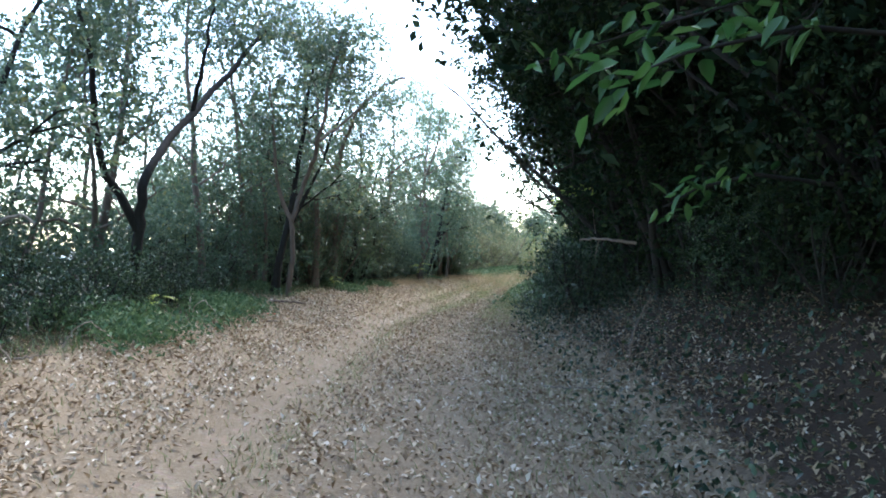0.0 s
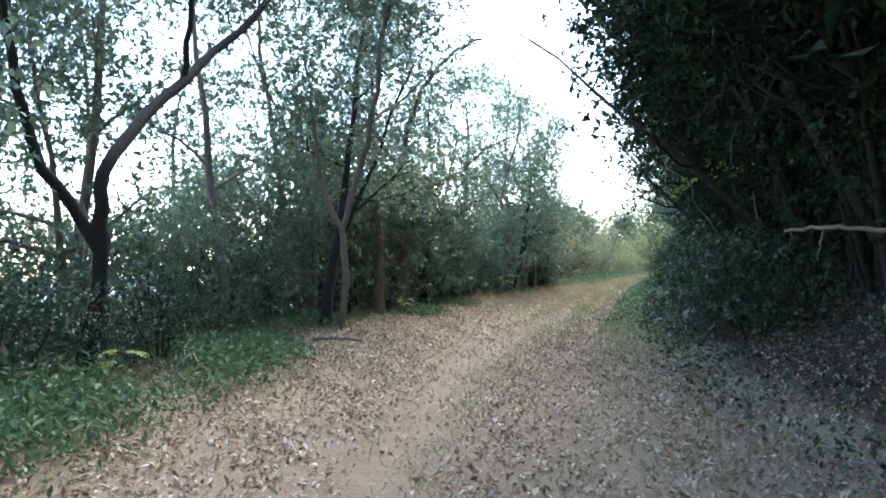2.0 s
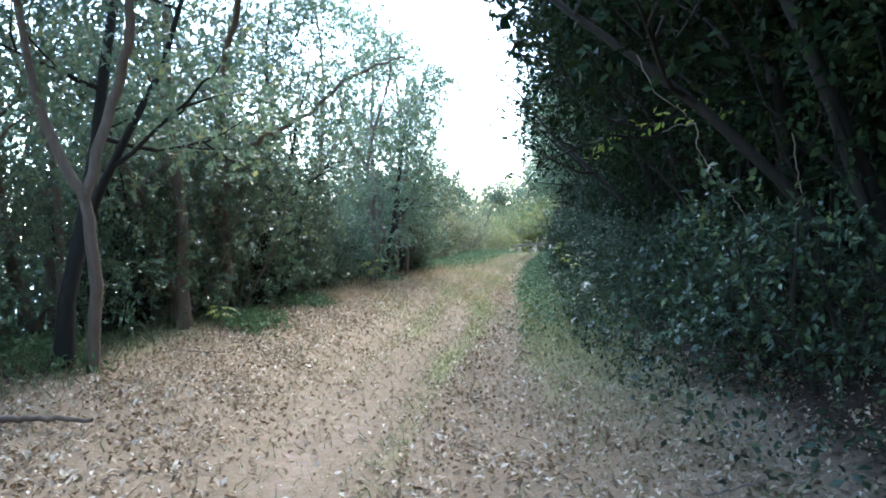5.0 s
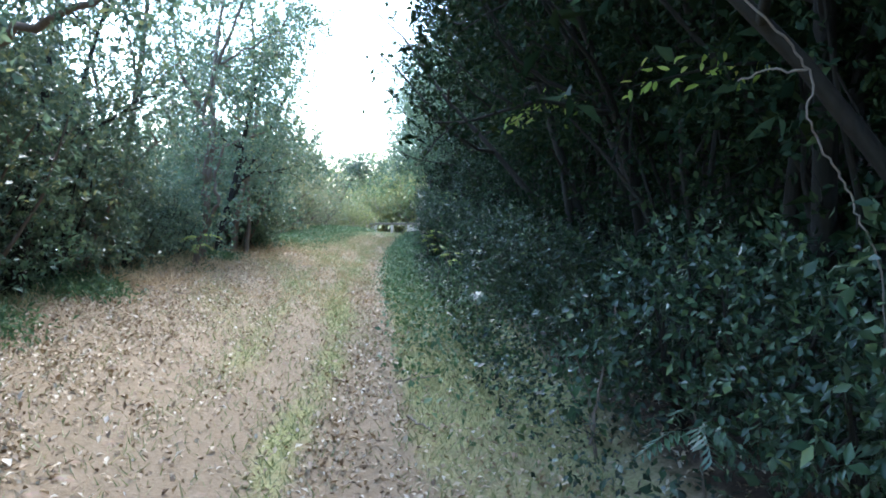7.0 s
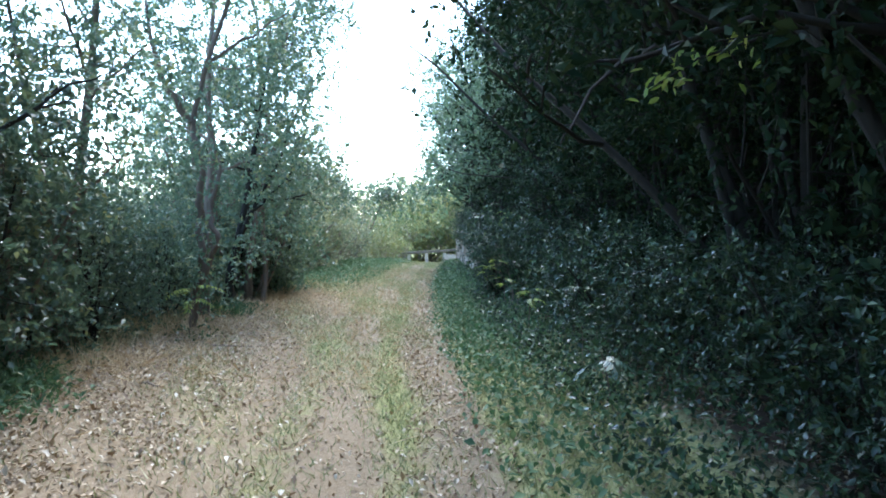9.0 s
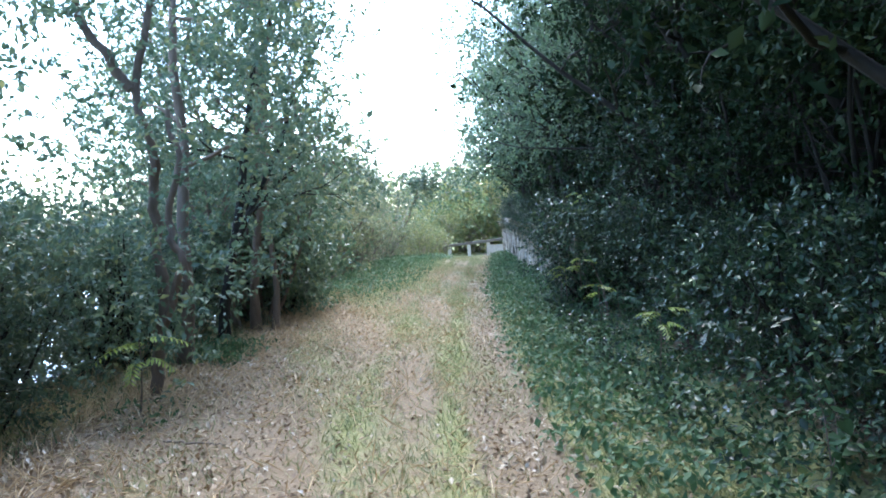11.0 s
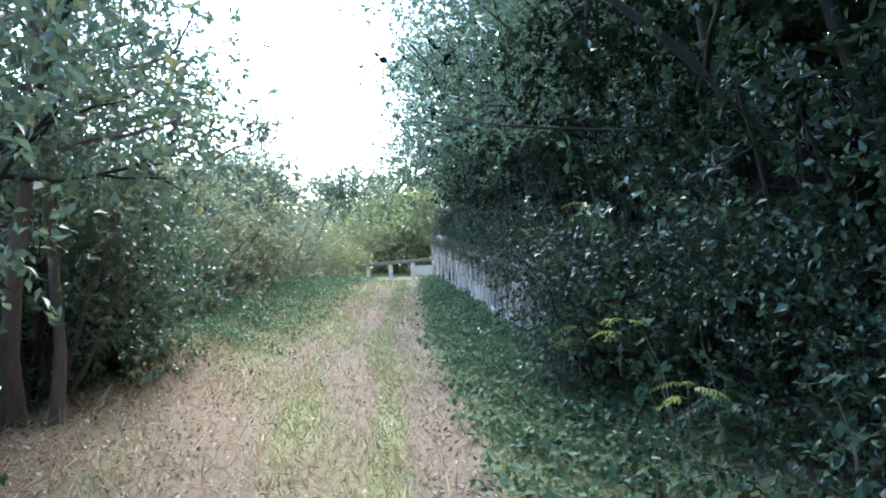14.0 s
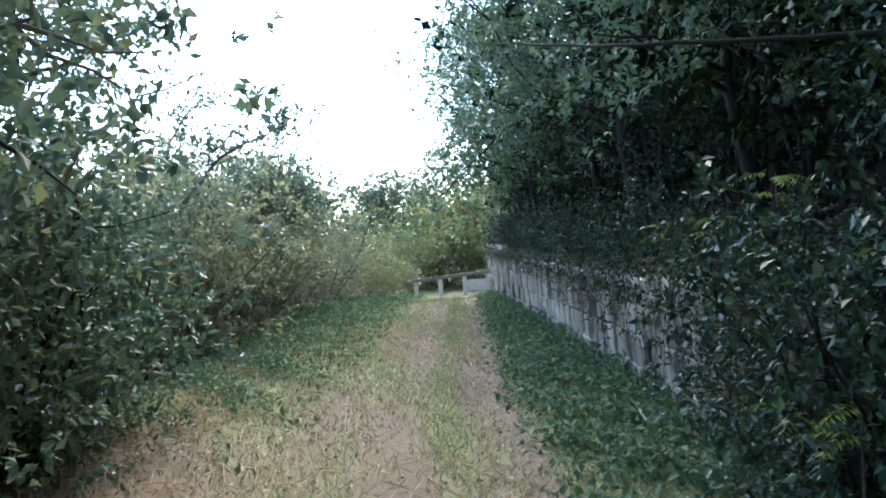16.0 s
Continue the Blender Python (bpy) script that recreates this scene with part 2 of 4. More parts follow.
def rut(y):
    """Where the worn wheel line runs, across from the middle of the track."""
    return np.interp(y, (2, 6, 10.5, 14, 20, 25, 29, 40), (-0.62, -0.6, -0.2, 0.06, -0.08, 0.06, 0.0, 0.1))


def gravel_amount(u, y):
    v = u - rut(y)
    return 0.38 * np.exp(-(v / 0.34) ** 2) * (1 - 0.75 * step(9, 14, y)) + 0.35 * np.exp(-((u + 0.75) / 0.3) ** 2) * step(6, 10, y) * (1 - step(15, 22, y))


def grass_amount(u, y):
    v = u - rut(y)
    wave = 0.78 + 0.22 * np.sin(y * 2.3 + 0.7 * np.sin(y * 0.9))
    g = 0.75 * np.exp(-((v - 0.34) / 0.14) ** 2) * wave * (0.35 + 0.65 * step(7, 13, y))
    g = g + 0.4 * np.exp(-((v + 0.4) / 0.16) ** 2) * wave * step(9, 15, y)
    g = g + step(0.85, 1.15, u) * (1 - step(2.2, 3, u)) * (0.12 + 0.73 * step(8, 15, y))
    g = g + step(-2.3, -3.0, u) * (1 - step(-3.6, -5, u)) * (0.35 + 0.35 * step(8, 16, y))
    g = g + 0.75 * step(27, 33, y) * step(-4, -2.6, u) * (1 - step(-1.0, -0.45, u))
    g = g + 0.4 * (0.55 + 0.45 * np.sin(u * 4 + y * 1.1)) * step(9, 20, y) * (1 - step(0.7, 1.0, u)) * step(-2.2, -1.4, u)
    return np.clip(g, 0, 1)


def litter_amount(u, y):
    """Fallen leaves: swept off the wheel lines, heaped on both sides of them."""
    v = u - rut(y)
    a = 0.55 + 0.45 * step(-0.5, -1.2, u) + 0.4 * step(0.7, 1.1, u) * (1 - step(8, 12, y)) + 0.5 * np.exp(-((v - 0.66) / 0.17) ** 2)
    a = a * (1 - 0.75 * np.exp(-(v / 0.24) ** 2)) * (1 - 0.5 * np.exp(-((u + 0.75) / 0.25) ** 2) * step(6, 10, y) * (1 - step(15, 22, y)))
    a = a * (1 - 0.6 * step(-2.0, -3.0, u) * (1 - step(11, 16, y)))
    a = a * (1 - 0.75 * grass_amount(u, y)) * (0.5 + 0.5 * np.sin(u * 3 + y * 2.1) ** 2)
    return a * (1 - 0.6 * step(2.5, 3.5, u)) * (1 - 0.65 * step(15, 27, y))


# Both verges are darkened here, where the trees would shade them.
for key, val in (("gravel", gravel_amount(U, YY)), ("grassy", grass_amount(U, YY)), ("humus_shade", np.clip(step(1.9, 2.9, U) + step(-2.2 - 0.8 * step(10, 16, YY), -3.3 - 0.6 * step(10, 16, YY), U), 0, 1) * (1 - step(46, 52, YY)))):
    at = ground.data.attributes.new(key, "FLOAT", "POINT")
    at.data.foreach_set("value", val.astype(np.float32))

sea = link_mesh("water", [(-1500, -1500, -12), (-26, -1500, -12), (-26, 1500, -12), (-1500, 1500, -12)], [(0, 1, 2, 3)], SEA)
tagged(sea, "pale flat sea below the wooded slope", "water", kind="structure")


# ---------------------------------------------------------------- plant building
def unit(v):
    return v / np.maximum(np.linalg.norm(v, axis=-1, keepdims=True), 1e-9)


def leaf_arrays(p, out, size, rng, width=0.5, flat=0.5, spread=0.9, fold=0.12, rounded=False):
    """Leaf blades, folded along the midrib: at p, pointing along out with a random spread, faces mostly up."""
    n = len(p)
    d = unit(out + rng.normal(0, spread, (n, 3)))
    nr = unit(rng.normal(0, 1, (n, 3)) * (1 - flat) + np.array([0, 0, 1.0]) * flat)
    s = unit(np.cross(d, nr))
    nr = np.cross(s, d)
    L = (size * rng.uniform(0.65, 1.25, n))[:, None]
    W = L * width * rng.uniform(0.8, 1.2, n)[:, None]
    up = nr * L * fold
    if not rounded:
        v = np.stack([p, p + d * L * 0.45 + s * W * 0.5 + up, p + d * L - up * 0.6, p + d * L * 0.45 - s * W * 0.5 + up], 1)
        f = np.array([[0, 1, 2], [0, 2, 3]])
    else:
        v = np.stack([p, p + d * L * 0.25 + s * W * 0.42 + up, p + d * L * 0.65 + s * W * 0.42 + up * 0.8, p + d * L - up,
                      p + d * L * 0.65 - s * W * 0.42 + up * 0.8, p + d * L * 0.25 - s * W * 0.42 + up], 1)
        f = np.array([[0, 1, 2], [0, 2, 3], [0, 3, 4], [0, 4, 5]])
    k = v.shape[1]
    faces = (np.arange(n)[:, None, None] * k + f[None]).reshape(-1, 3)
    return v.reshape(-1, 3), faces


def tube(points, radii, sides=7):
    """A tapered tube through points, closed at the end."""
    P = np.asarray(points, float)
    T = unit(np.gradient(P, axis=0))
    ref = np.array([0.31, 0.95, 0.07])
    a = unit(np.cross(T, ref))
    b = np.cross(T, a)
    th = np.linspace(0, 2 * np.pi, sides, endpoint=False)
    R = np.asarray(radii, float)[:, None, None]
    V = P[:, None] + R * (a[:, None] * np.cos(th)[None, :, None] + b[:, None] * np.sin(th)[None, :, None])
    m = len(P)
    i = np.arange(m * sides).reshape(m, sides)
    j = np.roll(i, -1, 1)
    F = np.stack([i[:-1], j[:-1], j[1:], i[1:]], -1).reshape(-1, 4)
    return V.reshape(-1, 3), F


def joined(parts):
    vs, fs, o = [], [], 0
    for v, f in parts:
        vs.append(v)
        fs.append(f + o)
        o += len(v)
    return np.concatenate(vs), np.concatenate(fs)


def wander(start, way, length, rng, n=7, sway=0.12, rise=0.0):
    """A crooked line that starts along way."""
    p, d = [np.array(start, float)], unit(np.array(way, float))
    for _ in range(n - 1):
        d = unit(d + rng.normal(0, sway, 3) + np.array([0, 0, rise]))
        p.append(p[-1] + d * length / (n - 1))
    return np.array(p)


def along(line, t):
    k = t * (len(line) - 1)
    i = min(int(k), len(line) - 2)
    return line[i] + (line[i + 1] - line[i]) * (k - i)


def clumped_leaves(anchors, count, size, rng, sigma=0.25, **kw):
    """Leaves in sprays round anchor points."""
    twigs = max(1, count // 9)
    c = anchors[rng.integers(0, len(anchors), twigs)] + np.clip(rng.normal(0, 1, (twigs, 3)), -1.5, 1.5) * sigma * np.array([1.0, 1.0, 0.75])
    way = unit(rng.normal(0, 1, (twigs, 3)) + np.array([0, 0, 0.15]))
    t = rng.uniform(0, 1, (twigs, 9))
    p = (c[:, None] + way[:, None] * (t * size * 3.2)[..., None] + rng.normal(0, size * 0.22, (twigs, 9, 3))).reshape(-1, 3)
    out = np.repeat(way, 9, 0) * 0.9
    return leaf_arrays(p, out, size, rng, **kw)


def empty(name, label, category, group=""):
    ob = new(name)
    ob.empty_display_size = 0.2
    return tagged(ob, label, category, group)


def make_tree(seed, height, spread, lean, low, leaves, size, leafmat, bark, r0, label, trunks=1, limbs=7, sigma=0.3, group="", bare=0.0, reach=99.0):
    """Tree with one or more stems, crooked limbs and a crown of sprays; it leans along lean."""
    rng = np.random.default_rng(seed)
    root = empty("tree", label, "tree", group)
    anchors = []
    for k in range(trunks):
        off = np.array([0, 0, 0]) if k == 0 else np.array([*rng.uniform(-0.35, 0.35, 2), 0])
        h = height * (1 if k == 0 else rng.uniform(0.7, 0.95))
        ln = np.array([lean[0], lean[1], 0]) + (0 if k == 0 else 1) * np.array([*rng.normal(0, 0.2, 2), 0])
        line = wander(off + np.array([0, 0, -0.15]), ln * 0.35 + np.array([0, 0, 1]), h, rng, 9, 0.11, 0.02)
        line = line + (np.linspace(0, 1, 9)[:, None] ** 1.6) * ln[None] * 0.5 * h * 0.3
        rad = r0 * (1 if k == 0 else 0.7) * np.linspace(1, 0.22, 9)
        rad[0] *= 1.35
        v, f = tube(line, rad, 8)
        link_mesh("trunk", v, f, bark, root, smooth=True)
        for _ in range(limbs if k == 0 else limbs // 2):
            t = rng.uniform(max(0.22, low / height), 0.97)
            a = rng.uniform(0, 2 * np.pi)
            way = np.array([np.cos(a), np.sin(a), rng.uniform(0.15, 0.9)]) + ln * 1.3
            ll = spread * rng.uniform(0.55, 1.05) * (1.1 - 0.5 * t)
            limb = wander(along(line, t), way, ll, rng, 6, 0.22, 0.04)
            if limb[-1][0] < -reach:
                continue
            rr = max(0.012, r0 * (1 - 0.75 * t) * 0.5)
            bits = [tube(limb, rr * np.linspace(1, 0.25, 6), 6)]
            tips = [limb[-1], limb[-2], limb[-3]]
            for _s in range(3):
                ts = rng.uniform(0.35, 0.95)
                sub = wander(along(limb, ts), (limb[-1] - limb[0]) / ll + rng.normal(0, 0.7, 3), ll * 0.45, rng, 4, 0.25, 0.03)
                bits.append(tube(sub, rr * 0.5 * np.linspace(1, 0.3, 4), 5))
                tips += [sub[-1], sub[-2]]
            v, f = joined(bits)
            link_mesh("limb", v, f, bark, root, smooth=True)
            if rng.uniform() >= bare:
                anchors += tips
        anchors += [line[-1], line[-2], line[-3]] * 2
    anchors = np.array(anchors)
    extra = anchors[rng.integers(0, len(anchors), len(anchors))] + np.clip(rng.normal(0, 0.28, (len(anchors), 3)), -0.4, 0.4)
    anchors = np.concatenate([anchors, extra])
    anchors = anchors[(anchors[:, 2] > low * 0.7) & (anchors[:, 0] > -reach)]
    v, f = clumped_leaves(anchors, leaves, size, rng, sigma, width=0.52, flat=0.45)
    keep = v.reshape(-1, 4, 3)[:, 0, 0] > -(reach + 0.2)
    v, f = v.reshape(-1, 12)[keep].reshape(-1, 3), f[:2 * int(keep.sum())]
    link_mesh("crown", v, f, leafmat, root)
    return root


def make_bush(seed, w, d, h, leaves, size, leafmat, bark, label, stems=7, lift=0.12, group="", rounded=False, name="bush", width=0.52):
    """Bush: several stems from one foot and sprays of leaves through an uneven dome."""
    rng = np.random.default_rng(seed)
    root = empty(name, label, "bush", group)
    tips = []
    for _ in range(stems):
        a, r = rng.uniform(0, 2 * np.pi), rng.uniform(0.2, 1)
        end = np.array([np.cos(a) * r * w * 0.45, np.sin(a) * r * d * 0.45, h * rng.uniform(0.6, 1.0)])
        line = wander((end[0] * 0.12, end[1] * 0.12, -0.08), end, np.linalg.norm(end), rng, 6, 0.13, 0.02)
        bits = [tube(line, np.linspace(0.022, 0.006, 6) * (0.7 + 0.3 * h), 5)]
        for _s in range(3):
            sub = wander(along(line, rng.uniform(0.3, 0.9)), rng.normal(0, 1, 3) + np.array([0, 0, 0.6]), h * 0.35, rng, 4, 0.2)
            bits.append(tube(sub, np.linspace(0.009, 0.003, 4), 4))
            tips.append(sub[-1])
        v, f = joined(bits)
        link_mesh("stem", v, f, bark, root, smooth=True)
        tips.append(line[-1])
    n = 26
    q = unit(rng.normal(0, 1, (n, 3))) * rng.uniform(0.45, 1.0, (n, 1)) ** 0.5
    dome = np.stack([q[:, 0] * w * 0.5, q[:, 1] * d * 0.5, h * (lift + (1 - lift) * (0.5 + 0.5 * q[:, 2]))], -1)
    anchors = np.concatenate([np.array(tips), dome])
    v, f = clumped_leaves(anchors, leaves, size, rng, 0.09 * (w + d) * 0.6, width=width, flat=0.5, rounded=rounded)
    v[:, 2] = np.maximum(v[:, 2], 0.01)
    link_mesh("foliage", v, f, leafmat, root)
    return root


def put(ob, x, y, turn=0, scale=1.0, dz=0.0):
    ob.matrix_basis = Matrix.LocRotScale((x, y, float(land(x, y)) + dz), Euler((0, 0, radians(turn))), (scale,) * 3)
    return ob


def again(ob, x, y, turn=0, scale=1.0, dz=0.0, label=""):
    c = copy_thing(ob, pose(0, 0, 0))
    put(c, x, y, turn, scale, dz)
    return tagged(c, label)


# ---------------------------------------------------------------- trees on the seaward side
rnd = random.Random(5)
LT = "evergreen tree with slender brown trunk and small glossy leaves"
left_kinds = [
    make_tree(11, 6.2, 2.0, (0.05, 0.05), 2.0, 8400, 0.075, LEAF_LEFT, BARK, 0.085, LT, 2, 9, group="seaward trees"),
    make_tree(12, 6.6, 2.1, (0.0, 0.1), 2.2, 8400, 0.075, LEAF_LEFT, BARK, 0.075, LT, 1, 10, group="seaward trees"),
    make_tree(13, 5.8, 2.0, (0.1, -0.1), 1.8, 8000, 0.08, LEAF_LEFT, BARK_DARK, 0.08, LT, 2, 8, group="seaward trees"),
    make_tree(14, 6.0, 2.0, (0.0, 0.1), 1.6, 7600, 0.07, LEAF_LEFT, BARK, 0.07, LT, 3, 8, group="seaward trees"),
]
spots = [(-3.9, -1.0), (-4.6, 0.8), (-4.2, 2.6), (-4.9, 4.4), (-5.0, 6.8), (-4.1, 8.6), (-3.5, 10.4), (-4.4, 11.6), (-3.6, 13.0), (-4.5, 14.4),
         (-3.7, 16.0), (-4.6, 17.6), (-3.8, 19.2), (-3.2, 22.9), (-3.1, 24.2), (-3.0, 25.6), (-3.3, 26.9)]
for i, (x, y) in enumerate(spots):
    k = left_kinds[i % 4]
    turn, sc = rnd.uniform(-50, 50), rnd.uniform(0.9, 1.08)
    put(k, x, y, turn, sc) if i < 4 else again(k, x, y, turn, sc)
again(left_kinds[3], -3.4, 28.3, 200, 0.95)
again(left_kinds[3], -4.3, 27.6, 20, 1.0)
for i in range(10):
    again(left_kinds[(i * 3 + 1) % 4], -6.6 - rnd.uniform(0, 1.6), -2 + i * 2.9, rnd.uniform(0, 360), rnd.uniform(0.95, 1.15), 0.3)

# ---------------------------------------------------------------- dark wood on the hill side
RT = "dense evergreen tree overhanging the track, leaves darkened for shade"
right_kinds = [
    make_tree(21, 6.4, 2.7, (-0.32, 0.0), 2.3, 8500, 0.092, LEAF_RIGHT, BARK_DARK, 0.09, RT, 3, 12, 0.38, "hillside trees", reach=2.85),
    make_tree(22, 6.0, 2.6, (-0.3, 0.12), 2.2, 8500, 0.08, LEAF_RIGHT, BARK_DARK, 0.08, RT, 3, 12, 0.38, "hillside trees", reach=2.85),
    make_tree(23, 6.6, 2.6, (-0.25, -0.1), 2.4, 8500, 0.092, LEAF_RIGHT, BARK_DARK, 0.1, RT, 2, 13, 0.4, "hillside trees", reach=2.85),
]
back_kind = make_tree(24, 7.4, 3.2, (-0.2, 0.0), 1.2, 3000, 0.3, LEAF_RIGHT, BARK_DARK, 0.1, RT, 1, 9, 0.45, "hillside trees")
# Lit copy of the hillside leaf: sky light is put into its colour.
LEAF_LIT = leaf_material("hillside leaf lightened for open light", [(0, (0.055, 0.1, 0.058)), (0.6, (0.095, 0.155, 0.09)), (1, (0.15, 0.21, 0.1))], 0.35, 0.48, 0.5)
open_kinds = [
    make_tree(25, 6.2, 2.7, (-0.5, 0.0), 1.1, 10000, 0.085, LEAF_LIT, BARK_DARK, 0.07, "tall green tree leaning out over the wall", 3, 9, 0.34, "hillside trees", reach=2.9),
    make_tree(26, 5.8, 2.6, (-0.52, 0.1), 1.0, 10000, 0.085, LEAF_LIT, BARK_DARK, 0.06, "tall green tree leaning out over the wall", 3, 9, 0.34, "hillside trees", reach=2.9),
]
o = 0
n = 0
for y in np.arange(-5.5, 45, 2.3):
    x = float(centre(y)) + 4.0 + 0.95 * (1 - float(step(6, 10, y))) + 0.6 * float(step(19, 21, y)) * (y < 26) + rnd.uniform(-0.35, 0.5)
    k, turn, sc = right_kinds[n % 3], rnd.uniform(-25, 25), rnd.uniform(0.9, 1.08)
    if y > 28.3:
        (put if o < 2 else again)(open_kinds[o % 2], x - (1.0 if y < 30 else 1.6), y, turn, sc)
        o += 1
    else:
        (put if n < 3 else again)(k, x, y, turn, sc)
    n += 1
for y in np.arange(-8, 48, 2.6):
    (put if y < -7 else again)(back_kind, float(centre(y)) + 6.6 + rnd.uniform(-0.5, 0.8), y, rnd.uniform(-180, 180), rnd.uniform(1.0, 1.2))
    # Outer rows added to close the wood's roof against sky and sun.
    for out in (9.4, 12.2) if y < 24 else (9.4,) if int(y) % 2 else ():
        again(back_kind, float(centre(y)) + out + rnd.uniform(-0.6, 0.6), y + rnd.uniform(0.4, 2.0), rnd.uniform(-180, 180), rnd.uniform(1.0, 1.2))
# High crowns added over the bank to cut the sky light on it.
roof_kind = make_tree(27, 5.8, 3.0, (-0.5, 0.0), 3.4, 7000, 0.135, LEAF_RIGHT, BARK_DARK, 0.08, "tall tree, high crown arching over the track, added to block sky", 2, 14, 0.42, "hillside trees", reach=2.85)
for i, y in enumerate(np.arange(-6.5, 21, 2.2)):
    (put if i == 0 else again)(roof_kind, float(centre(y)) + 4.3 + 0.5 * (y < 6) + rnd.uniform(-0.3, 0.3), y, rnd.uniform(-20, 20), rnd.uniform(0.95, 1.1))

# Unseen trees behind the start, added to keep sky light off the bank.
for i, (x, y) in enumerate([(-5.5, -15), (-2.4, -16), (0.4, -17), (3.2, -16), (6.0, -15), (8.5, -12), (-7.5, -12), (-1.0, -20), (2.0, -21), (-4.5, -20), (5.0, -20)]):
    again(right_kinds[i % 3], x, y, rnd.uniform(0, 360), rnd.uniform(1.1, 1.3), 0, "unseen evergreen tree behind the start, added to block light")
# More unseen trees behind the start, added for the same darkening.
for i, (x, y) in enumerate([(-2.9, -3.6), (-2.2, -6.2), (-1.9, -8.6), (-1.6, -11.0), (-4.6, -4.8), (-4.2, -7.4), (-3.9, -10.0)]):
    again(left_kinds[i % 4], x, y, rnd.uniform(0, 360), rnd.uniform(1.0, 1.15))

# ---------------------------------------------------------------- single trees with a shape of their own
def shaped_tree(name, label, stems, bark, leaf_spots, leaves, size, leafmat, seed, sigma=0.35, group="seaward trees"):
    """A tree whose stems follow given lines: (points, thick, thin)."""
    rng = np.random.default_rng(seed)
    root = empty(name, label, "tree", group)
    base = np.array(stems[0][0][0], float)
    base[2] = float(land(base[0], base[1]))
    root.matrix_basis = Matrix.Translation(base.tolist())
    for i, (pts, a, b) in enumerate(stems):
        P = np.array(pts, float)
        t = np.linspace(0, len(P) - 1, 4 * len(P))
        P = np.stack([np.interp(t, np.arange(len(P)), P[:, k]) for k in range(3)], -1)
        P[1:-1] = (P[:-2] + 2 * P[1:-1] + P[2:]) / 4 + rng.normal(0, 0.018, (len(P) - 2, 3))
        v, f = tube(P - base, np.linspace(a, b, len(P)), 8)
        link_mesh("trunk" if i == 0 else "limb", v, f, bark, root, smooth=True)
    if leaves:
        v, f = clumped_leaves(np.array(leaf_spots, float) - base, leaves, size, rng, sigma, width=0.52, flat=0.45)
        link_mesh("crown", v, f, leafmat, root)
    return root


shaped_tree("tree", "evergreen tree darkened for shade, arching out of the wood over the track",
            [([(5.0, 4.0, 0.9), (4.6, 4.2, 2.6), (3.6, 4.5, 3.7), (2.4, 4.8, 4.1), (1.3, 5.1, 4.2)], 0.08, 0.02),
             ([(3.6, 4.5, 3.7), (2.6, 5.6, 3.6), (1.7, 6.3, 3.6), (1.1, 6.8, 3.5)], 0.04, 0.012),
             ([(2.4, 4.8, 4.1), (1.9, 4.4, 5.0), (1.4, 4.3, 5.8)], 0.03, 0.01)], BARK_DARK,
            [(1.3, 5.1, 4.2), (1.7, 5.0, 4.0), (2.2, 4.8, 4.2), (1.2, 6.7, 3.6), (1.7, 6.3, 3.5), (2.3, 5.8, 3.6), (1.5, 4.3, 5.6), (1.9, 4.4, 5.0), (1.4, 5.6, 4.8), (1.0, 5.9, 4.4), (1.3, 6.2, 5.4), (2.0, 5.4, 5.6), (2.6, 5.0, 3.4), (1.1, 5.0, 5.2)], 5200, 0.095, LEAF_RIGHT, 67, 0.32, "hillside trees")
shaped_tree("tree", "dark leaning tree with a long bare trunk beside the track",
            [([(-3.75, 5.7, -0.2), (-3.5, 5.6, 0.8), (-3.3, 5.5, 1.5), (-3.2, 5.35, 2.1), (-3.2, 6.6, 3.1), (-3.2, 7.84, 4.0), (-3.0, 8.9, 5.0)], 0.08, 0.035),
             ([(-3.35, 5.5, 1.4), (-3.6, 5.0, 2.3), (-3.4, 4.6, 3.3), (-3.5, 4.3, 4.6)], 0.06, 0.02),
             ([(-3.2, 6.6, 3.1), (-2.8, 6.2, 3.9), (-2.6, 6.1, 4.7)], 0.035, 0.012)], BARK_DARK,
            [(-3.0, 8.9, 5.0), (-3.2, 7.9, 4.4), (-3.5, 4.3, 4.6), (-3.4, 4.6, 3.5), (-2.6, 6.1, 4.7), (-3.8, 5.2, 4.2), (-2.9, 8.2, 5.6), (-3.9, 6.6, 5)], 7500, 0.08, LEAF_LEFT, 61)
shaped_tree("tree", "brown tree with an arching trunk beside the track",
            [([(-3.3, 10.5, -0.1), (-3.1, 10.3, 0.9), (-3.05, 10.1, 1.7), (-2.8, 10.2, 2.5), (-2.45, 9.9, 3.15), (-2.2, 9.6, 4.0), (-1.9, 9.5, 5.0)], 0.055, 0.025),
             ([(-3.05, 10.1, 1.7), (-3.3, 9.9, 2.4), (-3.2, 9.6, 3.2), (-3.3, 9.6, 4.2)], 0.045, 0.015),
             ([(-2.45, 9.9, 3.15), (-2.3, 10.8, 3.6), (-1.9, 11.3, 4.2)], 0.03, 0.01)], BARK,
            [(-1.9, 9.5, 5.0), (-2.1, 9.7, 4.3), (-3.3, 9.6, 4.2), (-3.2, 9.7, 3.4), (-1.9, 11.3, 4.2), (-2.4, 9.2, 4.8), (-2.6, 10.3, 5.3), (-1.7, 9.9, 4.6)], 7500, 0.075, LEAF_LEFT, 62)
